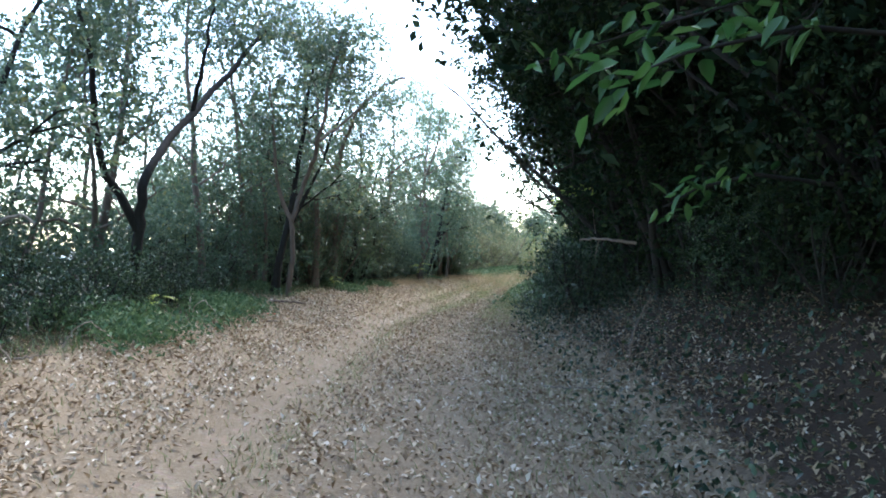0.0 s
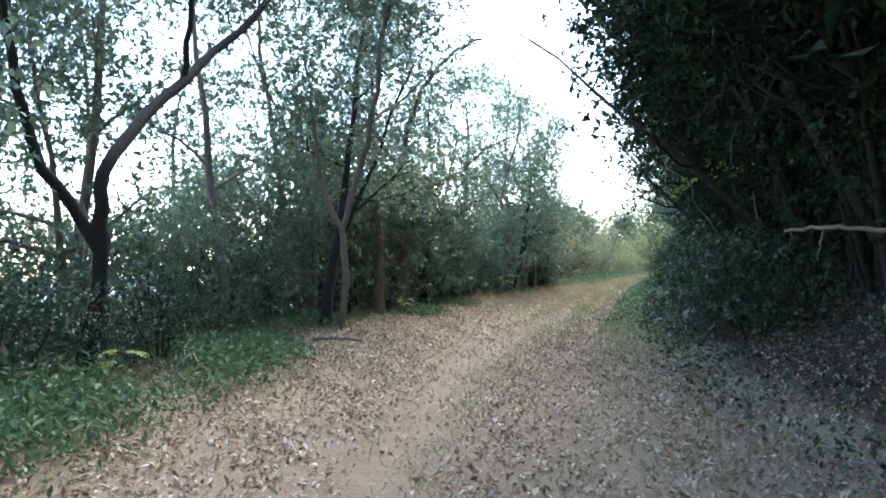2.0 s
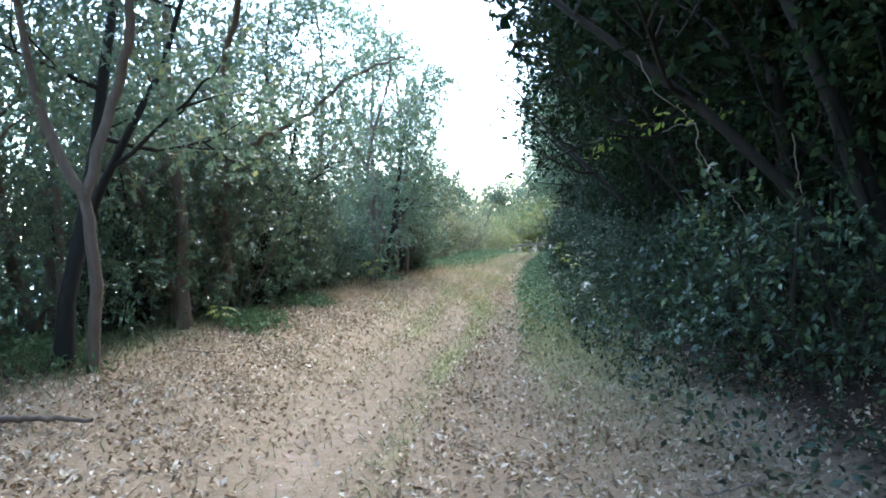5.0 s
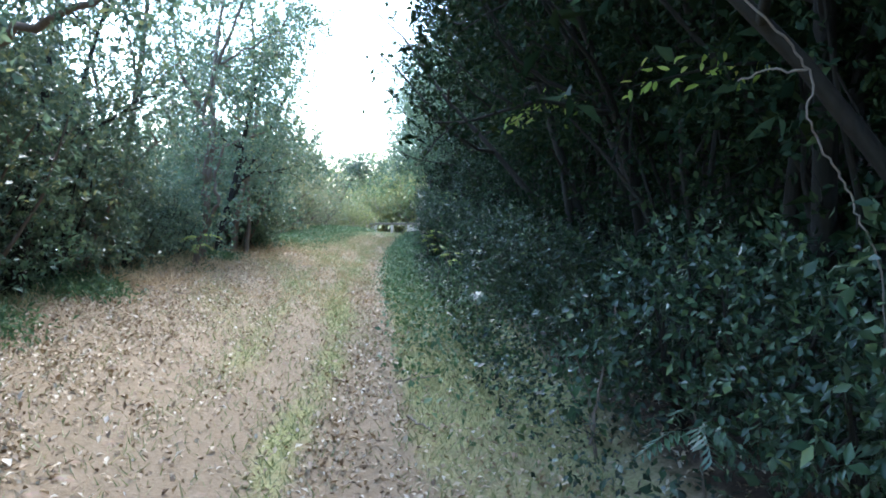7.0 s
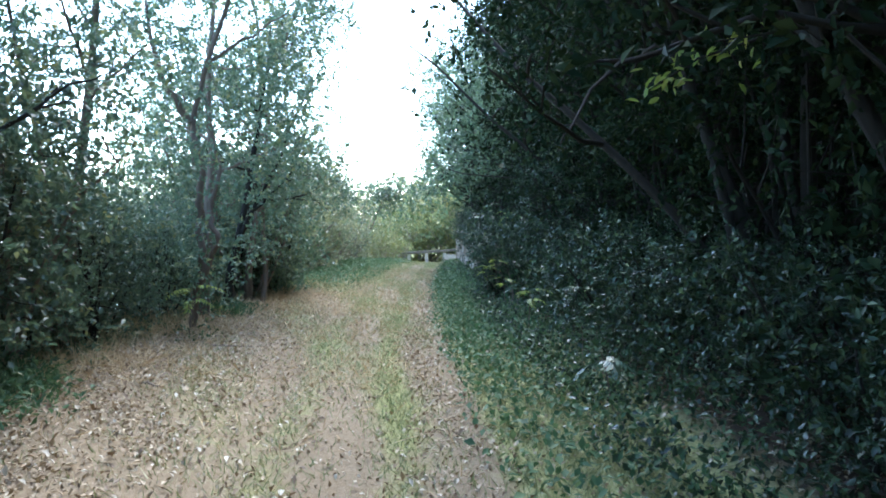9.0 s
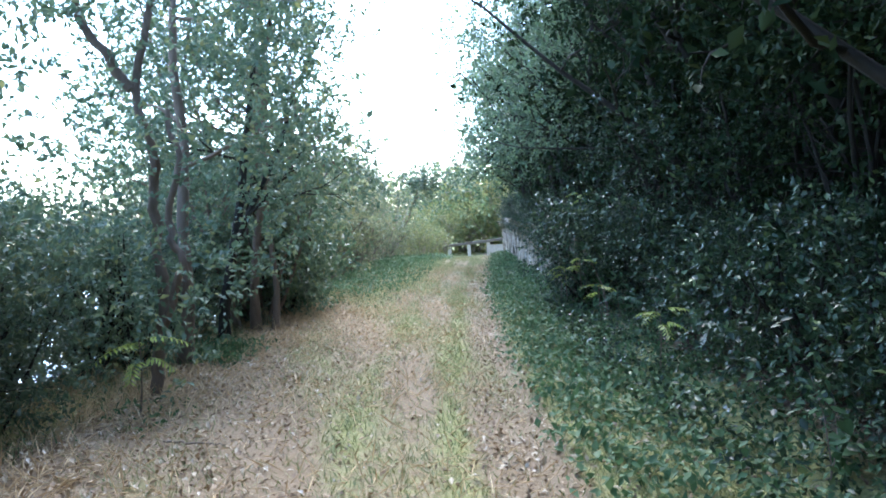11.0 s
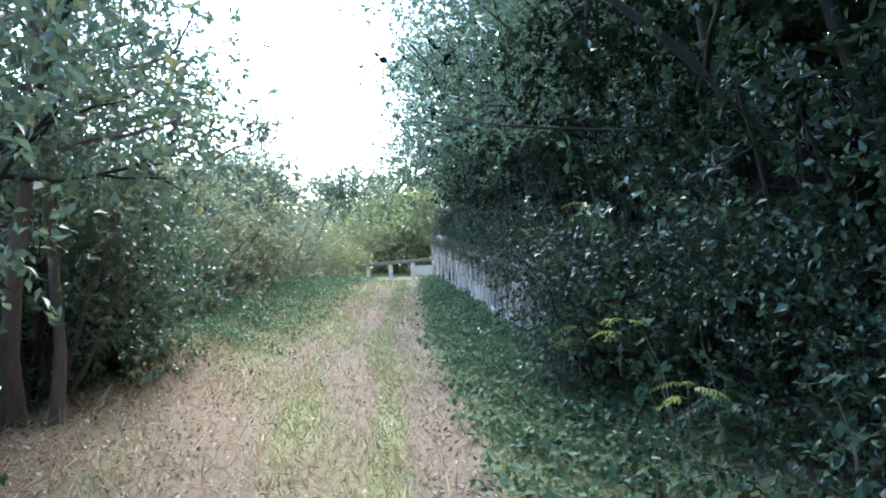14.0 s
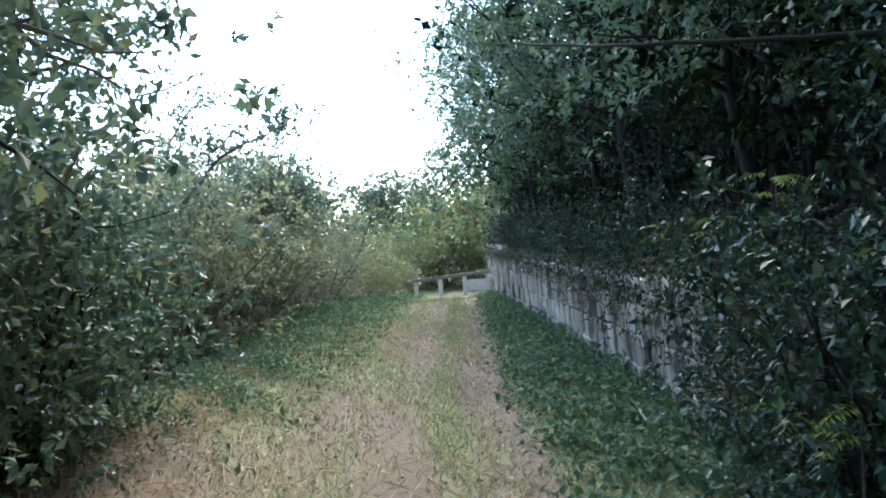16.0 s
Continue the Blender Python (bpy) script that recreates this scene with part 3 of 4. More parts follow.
shaped_tree("tree", "brown tree with forked trunk and bare arching branches",
            [([(-3.7, 14.3, -0.1), (-3.55, 14.3, 1.0), (-3.5, 14.2, 2.0), (-3.45, 14.2, 2.9), (-3.2, 13.6, 3.5), (-2.6, 12.8, 4.2), (-1.9, 12.2, 4.6), (-1.3, 11.9, 4.7)], 0.08, 0.02),
             ([(-3.5, 14.2, 2.2), (-2.8, 13.9, 2.6), (-2.2, 13.6, 2.75), (-1.5, 13.6, 3.3), (-0.9, 13.5, 3.4)], 0.045, 0.01),
             ([(-3.45, 14.2, 2.9), (-3.9, 14.0, 3.6), (-4.0, 13.8, 4.6)], 0.05, 0.02),
             ([(-2.6, 12.8, 4.2), (-2.0, 13.2, 4.9), (-1.4, 13.4, 5.2)], 0.02, 0.006),
             ([(-1.9, 12.2, 4.6), (-1.3, 12.5, 5.0), (-0.8, 12.6, 5.0)], 0.014, 0.005)], BARK,
            [(-4.0, 13.8, 4.6), (-3.9, 13.9, 4.0), (-3.6, 13.2, 4.9), (-1.9, 13.6, 3.0), (-3.9, 14.6, 3.4), (-3.2, 14.4, 2.6)], 4200, 0.075, LEAF_LEFT, 63)
shaped_tree("tree", "pale twisted tree wound with climbers beside the track",
            [([(-3.0, 21.3, -0.1), (-2.85, 21.3, 0.6), (-2.75, 21.2, 1.1), (-2.85, 21.3, 1.6), (-2.75, 21.2, 2.2), (-2.9, 21.2, 2.8), (-2.7, 21.3, 3.6), (-2.3, 21.2, 4.6), (-2.2, 21.1, 5.6)], 0.06, 0.022),
             ([(-2.8, 21.2, 0.7), (-2.5, 21.0, 1.2), (-2.62, 21.0, 1.6), (-2.5, 21.1, 2.1), (-2.6, 21.2, 2.6)], 0.04, 0.022),
             ([(-2.9, 21.2, 2.8), (-3.3, 21.0, 3.6), (-3.4, 21.0, 4.6)], 0.05, 0.015),
             ([(-2.7, 21.3, 3.6), (-2.1, 21.6, 4.1), (-1.7, 21.8, 4.4)], 0.025, 0.008)], BARK,
            [(-2.2, 21.1, 5.4), (-2.4, 21.2, 4.8), (-3.4, 21.0, 4.6), (-3.3, 21.1, 3.8), (-1.8, 21.8, 4.2), (-1.8, 21.9, 3.6), (-1.9, 22.0, 3.0), (-2.0, 22.2, 2.2), (-2.9, 21.6, 3.4), (-2.3, 22.4, 1.4), (-2.7, 20.9, 0.8), (-3.0, 20.9, 1.6), (-2.9, 20.8, 2.4)], 10500, 0.075, LEAF_LEFT, 64, 0.38)

# ---------------------------------------------------------------- undergrowth
LB = "evergreen shrub with glossy small leaves under the trees"
shrubs = [
    make_bush(31, 2.3, 2.3, 2.5, 5500, 0.08, LEAF_LEFT, BARK_DARK, LB, 8, 0.1, "seaward shrubs"),
    make_bush(32, 2.0, 2.4, 1.9, 5500, 0.075, LEAF_SHRUB, BARK_DARK, LB, 7, 0.1, "seaward shrubs"),
    make_bush(33, 2.4, 2.2, 3.2, 6000, 0.085, LEAF_LEFT, BARK, LB, 8, 0.16, "seaward shrubs"),
]
made = 0
for x, y, k, s in [(-4.4, 1.6, 1, 0.7), (-4.6, 3.4, 1, 0.7), (-5.0, 5.0, 0, 0.75), (-4.5, 6.6, 1, 0.8), (-4.6, 8.0, 0, 0.75), (-4.5, 9.4, 1, 0.8), (-4.9, 10.8, 2, 0.75), (-4.2, 12.0, 1, 0.75),
                   (-5.6, 0.6, 2, 0.7), (-5.8, 2.6, 2, 0.7), (-5.6, 4.2, 0, 0.75), (-6.0, 6.0, 2, 0.75), (-5.7, 7.6, 2, 0.7), (-5.8, 9.2, 2, 0.75), (-5.6, 11.4, 2, 0.95), (-5.8, 13.2, 2, 1.1), (-5.4, -1.2, 2, 0.8), (-5.3, 10.2, 1, 0.9),
                   (-3.8, 15.2, 2, 0.8), (-3.8, 16.9, 0, 0.9), (-3.9, 18.3, 2, 0.8), (-4.0, 13.8, 2, 0.85), (-3.6, 19.6, 0, 0.7), (-4.3, 20.7, 0, 0.8), (-4.9, 21.9, 2, 0.75), (-4.4, 12.8, 0, 0.8), (-4.3, 13.4, 0, 0.9), (-4.9, 14.8, 2, 0.95), (-4.2, 15.6, 1, 1.0), (-4.4, 17.0, 2, 0.85), (-4.5, 18.4, 2, 0.8), (-5.4, 16.0, 2, 1.1), (-4.2, 19.8, 0, 0.65), (-3.9, 22.2, 0, 0.65),
                   (-4.2, 23.2, 1, 0.7), (-4.2, 24.4, 0, 0.65), (-4.0, 25.5, 0, 0.65), (-3.1, 26.5, 2, 0.95), (-3.0, 27.6, 0, 0.95), (-4.6, 21.0, 2, 0.65),
                   (-4.9, 27.0, 2, 1.1), (-3.9, 14.2, 1, 0.6), (-3.95, 16.4, 1, 0.6), (-4.0, 18.9, 1, 0.6), (-3.7, 20.0, 1, 0.6), (-3.7, 22.6, 1, 0.7), (-3.9, 24.6, 1, 0.75), (-4.4, 26.0, 1, 0.95), (-5.2, 19.4, 0, 0.9), (-5.2, 22.8, 0, 1.0)]:
    turn = rnd.uniform(0, 360)
    if made < 3 and k == made:
        put(shrubs[k], x, y, turn, s)
        made += 1
    else:
        again(shrubs[k], x, y, turn, s)
if made < 3:
    for k in range(made, 3):
        put(shrubs[k], -6.2, 11 + 3 * k, 40 * k, 1.1)

slope = make_bush(35, 3.0, 3.0, 2.2, 1500, 0.17, LEAF_SHRUB, BARK_DARK, "dense low bush on the slope falling to the sea", 5, 0.05, "slope bushes")
for i in range(24):
    (put if i == 0 else again)(slope, -6.6 - 2.2 * (i % 3) + rnd.uniform(-0.4, 0.4), -5 + 1.35 * i, rnd.uniform(0, 360), rnd.uniform(0.9, 1.2))

glossy = make_bush(34, 1.7, 1.9, 2.0, 3800, 0.09, LEAF_SHRUB, BARK_DARK, "leafy bush with larger glossy leaves at the track edge", 7, 0.04, "seaward shrubs", True)
for i, (x, y, sc) in enumerate([(-2.95, 28.6, 1.0), (-2.85, 27.5, 0.9), (-3.2, 26.5, 0.9), (-3.9, 29.3, 0.9)]):
    (put if i == 0 else again)(glossy, x, y, rnd.uniform(0, 360), sc)
RB = "dense shrub on the bank below the trees, darkened for shade"
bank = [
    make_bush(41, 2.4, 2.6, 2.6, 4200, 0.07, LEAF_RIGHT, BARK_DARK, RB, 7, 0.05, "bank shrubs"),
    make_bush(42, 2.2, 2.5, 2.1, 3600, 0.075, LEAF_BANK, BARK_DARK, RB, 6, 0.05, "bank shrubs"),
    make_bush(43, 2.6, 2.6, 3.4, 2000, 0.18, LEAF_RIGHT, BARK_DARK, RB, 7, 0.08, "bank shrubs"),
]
n = 0
for y in np.arange(-5, 24.6, 1.45):
    hollow = 1 - float(step(21, 24, y))
    inset = 3.35 + 0.35 * math.sin(y * 0.9) + 0.5 * (1 - float(step(6, 12, y))) + 0.3 * hollow
    if 8.6 < y < 12.6:
        continue
    k, sc = (n % 2 if y > 8 else n % 3), rnd.uniform(0.85, 1.1) * (1 - 0.42 * hollow - 0.1 * float(step(8, 10, y)) * hollow)
    (put if n < 3 else again)(bank[n if n < 3 else k], float(centre(y)) + inset + rnd.uniform(-0.1, 0.25), y, rnd.uniform(0, 360), sc)
    n += 1
for y in np.arange(-3, 24, 1.7):
    again(bank[0], float(centre(y)) + 4.05 + rnd.uniform(-0.15, 0.2) + 0.6 * (y < 6), y, rnd.uniform(0, 360), rnd.uniform(1.0, 1.25), 0, "leafy shrub in the wood, leaf colour darkened for shade")
# Back rows of shrubs, added so little light leaks through the wood.
for i, y in enumerate(np.arange(-5, 46, 1.5)):
    again(bank[2], float(centre(y)) + 4.7 + 1.5 * (i % 2) + rnd.uniform(-0.2, 0.5), y, rnd.uniform(0, 360), rnd.uniform(1.0, 1.35))
for y in np.arange(25.2, 45, 1.5):
    again(bank[n % 3], float(wall_x(y)) + 1.1 + rnd.uniform(-0.05, 0.3), y, rnd.uniform(0, 360), rnd.uniform(0.72, 0.95))
    n += 1
for y in np.arange(25.5, 45, 2.0):
    again(bank[2], float(wall_x(y)) + 2.3 + rnd.uniform(-0.1, 0.3), y, rnd.uniform(0, 360), rnd.uniform(0.8, 1.0))
# Extra shrubs deep in the wood, added to block sun patches on the track.
for x, y, sc in ((5.2, 4.6, 1.2), (5.5, 6.1, 1.2), (6.4, 7.6, 1.3), (5.0, 3.2, 1.1), (6.0, 2.4, 1.2), (6.6, 5.2, 1.3), (4.7, 5.4, 0.9), (7.6, 8.8, 1.5), (8.6, 9.8, 1.5), (7.4, 6.6, 1.4)):
    again(bank[0], x, y, rnd.uniform(0, 360), sc)
# low growth that hangs over and hides the near end of the wall
for y, sc in ((24.3, 0.62), (25.0, 0.6), (25.7, 0.62), (26.3, 0.46), (26.9, 0.38)):
    again(bank[1], (2.35 if y < 25.5 else 1.98) + rnd.uniform(-0.1, 0.1), y, rnd.uniform(0, 360), sc)
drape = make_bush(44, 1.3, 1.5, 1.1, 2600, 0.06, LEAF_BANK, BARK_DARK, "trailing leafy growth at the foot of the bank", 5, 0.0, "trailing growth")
n = 0
for y in np.arange(9.5, 27.2, 0.85):
    x = float(centre(y)) + 2.8 + 0.2 * float(step(17, 20, y)) if y < 25.4 else 1.8 + rnd.uniform(-0.05, 0.15)
    (put if n == 0 else again)(drape, x + rnd.uniform(-0.1, 0.2), y, rnd.uniform(0, 360), rnd.uniform(0.7, 1.15))
    n += 1
for x, y, sc in ((-2.75, 2.3, 0.5), (-3.0, 3.3, 0.65), (-3.2, 4.3, 0.7), (-3.35, 5.3, 0.65), (-3.45, 6.4, 0.6), (-3.2, 1.4, 0.7), (-3.5, 7.6, 0.5)):
    again(drape, x, y, rnd.uniform(0, 360), sc, 0, "low dark leafy growth along the wooded verge")
for y in np.arange(27.0, 44.4, 0.7):
    again(drape, float(wall_x(y)) + rnd.uniform(0.24, 0.45), y, rnd.uniform(0, 360), rnd.uniform(0.45, 0.8), -0.12)

LEAF_DRY = leaf_material("withering trailing leaf", [(0, (0.05, 0.055, 0.025)), (0.4, (0.1, 0.1, 0.045)), (0.75, (0.19, 0.15, 0.07)), (1, (0.3, 0.22, 0.11))], 0.5, 0.3)


def make_trail(seed, drop, strands, leaves, mat, label):
    """Stems that arch over an edge and hang down in front of it."""
    rng = np.random.default_rng(seed)
    root = empty("trailing_plant", label, "plant", "trailing growth")
    tips = []
    for _ in range(strands):
        dy, dr = rng.uniform(-0.45, 0.45), drop * rng.uniform(0.4, 1.1)
        line = np.array([(0.45, dy, 0.0), (0.22, dy + rng.normal(0, 0.05), 0.16), (0.0, dy + rng.normal(0, 0.06), 0.17), (-0.12, dy + rng.normal(0, 0.08), -0.02), (-0.13, dy + rng.normal(0, 0.1), -0.5 * dr), (-0.11, dy + rng.normal(0, 0.1), -dr)])
        v, f = tube(line, np.linspace(0.007, 0.002, 6), 4)
        link_mesh("stem", v, f, BARK, root, smooth=True)
        tips += [along(line, t) for t in rng.uniform(0.1, 1, 8)]
    v, f = clumped_leaves(np.array(tips), leaves, 0.05, rng, 0.05, width=0.4, flat=0.3, spread=0.8)
    link_mesh("foliage", v, f, mat, root)
    return root


trail = make_trail(45, 0.45, 7, 420, LEAF_DRY, "withered brownish stems hanging over the old wall")
trail_green = make_trail(46, 0.5, 8, 640, LEAF_BANK, "dark green creeper hanging over the old wall")
for i, y in enumerate(np.arange(26.4, 44.3, 0.55)):
    k, low = (trail, trail_green)[i % 2], 1 - float(step(27, 36, y))
    c = k if i < 2 else copy_thing(k, pose(0, 0, 0))
    c.matrix_basis = Matrix.LocRotScale((float(wall_x(y)) + 0.02, y, 0.83 + 0.018 * (y - WALL_A[1])), Euler((0, 0, rnd.uniform(-0.15, 0.1))), (1, 1, 0.55 + 0.75 * low))

# ---------------------------------------------------------------- bushes along the open stretch and at the far end
OB = "low greyish bush with many bare twigs"
open_bush = [
    make_bush(51, 2.8, 2.8, 2.8, 5000, 0.07, LEAF_GREY, BARK_PALE, OB, 14, 0.2, "open bushes"),
    make_bush(52, 2.5, 2.6, 2.5, 5000, 0.07, LEAF_GREY, BARK, OB, 12, 0.15, "open bushes"),
]
for i, (x, y, k, s) in enumerate([(-5.2, 33.2, 0, 1.15), (-3.7, 34.2, 1, 1.0), (-5.6, 31.2, 0, 1.1), (-3.6, 36.0, 1, 1.15), (-5.4, 34.0, 0, 1.3), (-4.4, 38.4, 0, 1.3), (-3.2, 39.4, 1, 1.0),
                                  (-6.4, 30.0, 0, 1.4), (-6.8, 36.5, 0, 1.4), (-3.4, 42.6, 0, 1.2), (-2.4, 44.5, 1, 1.0), (-5.4, 41.5, 1, 1.5), (-2.3, 47.5, 0, 1.2), (-4.5, 46.5, 1, 1.5), (-4.6, 32.6, 1, 0.7), (-3.9, 40.4, 0, 1.15), (-2.9, 41.4, 1, 0.9), (-4.6, 35.4, 1, 1.2), (-3.6, 37.6, 0, 1.0), (-4.4, 33.0, 0, 1.0)]):
    (put if i == k and i < 2 else again)(open_bush[k], x, y, rnd.uniform(0, 360), s * (1.3 if 30.5 < y < 43 and x < -3.4 else 1.15))
FB = "yellow-green bush beyond the fence, sunlight put into its colour"
far_bush = make_bush(53, 2.8, 2.8, 2.3, 4500, 0.1, LEAF_SUNNY, BARK_PALE, FB, 9, 0.05, "far bushes")
for i, (x, y, s) in enumerate([(-0.6, 48.5, 0.75), (-1.6, 51, 1.2), (0.4, 55, 1.2), (3.0, 56.5, 1.25), (5.6, 55.5, 1.4), (1.5, 60, 1.7), (4.6, 61, 1.9), (-2, 58, 1.7), (7.8, 59, 1.9), (-5, 54, 1.7)]):
    (put if i == 0 else again)(far_bush, x, y, rnd.uniform(0, 360), s)
for i, (x, y, s) in enumerate([(-1.0, 62, 1.0), (2.4, 64, 1.1), (6.0, 65, 1.1), (-5.5, 60, 1.0), (9.5, 63, 1.1), (-8, 50, 0.85), (-9.5, 42, 0.8), (-9, 34, 0.7), (12, 58, 1.1), (-4, 66, 1.1), (4.4, 60, 0.95), (0.8, 66, 1.15)]):
    again(left_kinds[i % 4], x, y, rnd.uniform(0, 360), s, 0, "far green tree beyond the fence at the end of the track")
far_dense = make_bush(36, 3.0, 3.0, 2.2, 1600, 0.17, LEAF_SUNNY, BARK_PALE, "dense bush far beyond the fence, sunlight put into its colour", 6, 0.05, "far bushes")
put(far_dense, 3.6, 56.5, 70, 1.6)
for x, y, sc in ((-3.5, 57, 1.7), (-0.5, 59, 1.8), (2.2, 58, 1.9), (5.0, 59, 2.0), (8.2, 58, 2.2), (-6.5, 56, 1.8), (0.8, 63, 2.3), (4.0, 64, 2.4), (-3.0, 63, 2.2), (7.5, 64, 2.4), (-7.5, 47, 1.7), (-7.2, 39, 1.5)):
    again(far_dense, x, y, rnd.uniform(0, 360), sc)
small = make_tree(55, 3.4, 1.6, (0.6, 0.0), 1.9, 3800, 0.085, LEAF_LEFT, BARK, 0.05, "small tree with open airy branches over low bushes", 1, 7, 0.2, "open bushes", 0.2)
put(small, -4.9, 38.6, 5, 1.45)
again(small, -3.4, 41.6, 140, 1.4)
again(small, -3.9, 44.5, 60, 1.55)
again(small, -2.0, 50.0, 200, 1.3)
again(small, -5.6, 35.5, 250, 1.4)
again(small, -2.6, 46.5, 300, 1.4)
again(small, -4.3, 36.6, 30, 1.35)
shaped_tree("tree", "small airy tree with a branch reaching over low bushes",
            [([(-3.9, 33.4, -0.1), (-3.6, 33.5, 1.2), (-3.3, 33.6, 2.2), (-2.7, 33.7, 2.9), (-2.1, 33.8, 3.2), (-1.6, 33.8, 3.4)], 0.05, 0.01),
             ([(-3.3, 33.6, 2.2), (-3.5, 33.8, 3.0), (-3.2, 34.0, 3.6), (-2.9, 34.0, 3.9)], 0.03, 0.008),
             ([(-2.7, 33.7, 2.9), (-2.4, 33.6, 3.4), (-2.0, 33.6, 3.7)], 0.015, 0.005)], BARK,
            [(-1.6, 33.8, 3.4), (-1.9, 33.8, 3.3), (-2.3, 33.7, 3.2), (-2.0, 33.6, 3.7), (-2.9, 34.0, 3.9), (-3.2, 34.0, 3.6), (-3.5, 33.8, 3.0), (-2.8, 33.6, 3.0)], 2200, 0.075, LEAF_LEFT, 66, 0.2, "open bushes")

# ---------------------------------------------------------------- saplings with hanging compound leaves
def make_sapling(seed, h, fronds, label, mat, size=0.11):
    rng = np.random.default_rng(seed)
    root = empty("sapling", label, "sapling", "saplings")
    line = wander((0, 0, -0.05), (rng.normal(0, 0.15), rng.normal(0, 0.15), 1), h, rng, 6, 0.1)
    v, f = tube(line, np.linspace(0.012, 0.005, 6), 5)
    link_mesh("stem", v, f, BARK, root, smooth=True)
    for k in range(fronds):
        a = k * 2.4 + rng.uniform(-0.4, 0.4)
        top = along(line, rng.uniform(0.7, 1.0))
        rib = wander(top, (np.cos(a), np.sin(a), 0.35), rng.uniform(0.32, 0.5), rng, 7, 0.06, -0.16)
        q = np.array([along(rib, t) for t in np.linspace(0.25, 1, 8)])
        T = unit(np.gradient(q, axis=0))
        S = unit(np.cross(T, np.array([0, 0, 1.0])))
        D = np.array([0, 0, 1.0])
        v, f = [], []
        for m in range(8):
            L = size * rng.uniform(0.8, 1.15) * (1.0 - 0.06 * m)
            v.append(q[m])
            for side in (1, -1):
                d = unit(S[m] * side + T[m] * rng.uniform(0.3, 0.6) - D * rng.uniform(0.2, 0.5))
                w = T[m] * L * 0.17
                v += [q[m] + d * L * 0.45 + w, q[m] + d * L - D * L * 0.1, q[m] + d * L * 0.45 - w]
            o = m * 7
            f += [(o, o + 1, o + 2), (o, o + 2, o + 3), (o, o + 4, o + 5), (o, o + 5, o + 6)]
            if m:
                f += [(o - 7, o, o + 1)]
        link_mesh("frond", v, f, mat, root)
    return root


sap = make_sapling(71, 0.75, 6, "sapling with hanging yellow-green compound leaves on the bank", LEAF_YELLOW)
sap_dark = make_sapling(72, 0.7, 6, "sapling with broad dark green compound leaves on the bank", LEAF_SHRUB, 0.14)
for i, (x, y, z, s) in enumerate([(1.5, 25.7, 0.62, 1.0), (2.15, 27.5, 1.5, 0.8), (2.15, 26.9, 1.75, 1.0), (1.5, 25.2, 0.7, 0.9), (2.2, 28.1, 1.5, 0.8), (1.5, 20.9, 0.6, 1.0),
                                  (1.55, 24.4, 0.85, 0.8), (2.2, 29.2, 1.5, 0.8), (1.55, 23.3, 0.6, 0.8)]):
    s = 0.68 * s
    base = z - 0.72 * s
    c = sap if i == 0 else copy_thing(sap, pose(0, 0, 0))
    c.matrix_basis = Matrix.LocRotScale((x, y, max(base, float(land(x, y)) - 0.02)), Euler((0, 0, rnd.uniform(0, 6))), (s,) * 3)
for i, (x, y, s) in enumerate([(1.75, 11.0, 0.8), (1.5, 17.0, 0.75), (1.9, 21.0, 0.7), (1.9, 23.6, 0.75), (1.7, 25.9, 0.8), (2.0, 10.2, 0.9)]):
    (put if i == 0 else again)(sap_dark, x, y, rnd.uniform(0, 360), s)
for x, y, s in [(-2.75, 20.4, 0.9), (-3.0, 12.6, 0.5), (-2.7, 4.9, 0.5)]:
    again(sap, x, y, rnd.uniform(0, 360), s, 0, "small yellow-leaved sapling at the edge of the track")

def broad_leaf(size):
    """One heart-shaped leaf, folded along its midrib."""
    rim = [(0, 0), (0.28, -0.1), (0.46, 0.12), (0.42, 0.45), (0.22, 0.78), (0, 1.0), (-0.22, 0.78), (-0.42, 0.45), (-0.46, 0.12), (-0.28, -0.1)]
    v = [(x * size, y * size, abs(x) * size * 0.22 - y * y * size * 0.18) for x, y in rim] + [(0, 0.45 * size, -0.03 * size)]
    f = [(10, k, (k + 1) % 10) for k in range(10)]
    me = bpy.data.meshes.new("leaf")
    me.from_pydata(v, [], f)
    me.materials.append(LEAF_COVER)
    return me


heart = broad_leaf(0.12)


def make_broadleaf(seed, h, count):
    rng = np.random.default_rng(seed)
    root = empty("broadleaf_plant", "climbing plant with large pale green heart-shaped leaves", "plant", "broadleaf plants")
    for k in range(3):
        line = wander((rng.uniform(-0.1, 0.1), rng.uniform(-0.2, 0.2), -0.05), (-0.25, rng.normal(0, 0.4), 1), h * rng.uniform(0.7, 1), rng, 7, 0.18)
        v, f = tube(line, np.linspace(0.008, 0.003, 7), 5)
        link_mesh("stem", v, f, BARK, root, smooth=True)
        for m in range(count // 3):
            q = along(line, rng.uniform(0.3, 1.0)) + rng.normal(0, 0.06, 3)
            ob = new("leaf", heart)
            ob.parent = root
            s = rng.uniform(0.55, 1.15)
            ob.matrix_basis = Matrix.LocRotScale(q.tolist(), Euler((rng.uniform(-1.1, 0.1), rng.uniform(-0.5, 0.5), rng.uniform(0, 6.28))), (s, s, s))
    return root


vine = make_broadleaf(75, 1.2, 27)
for i, (x, y, s) in enumerate([(1.9, 24.3, 1.0), (2.0, 25.1, 1.1), (1.85, 23.4, 0.8), (1.75, 25.8, 0.8), (2.0, 22.4, 0.8), (1.6, 18.2, 0.7), (1.55, 12.2, 0.8)]):
    (put if i == 0 else again)(vine, x, y, rnd.uniform(-40, 40), s)

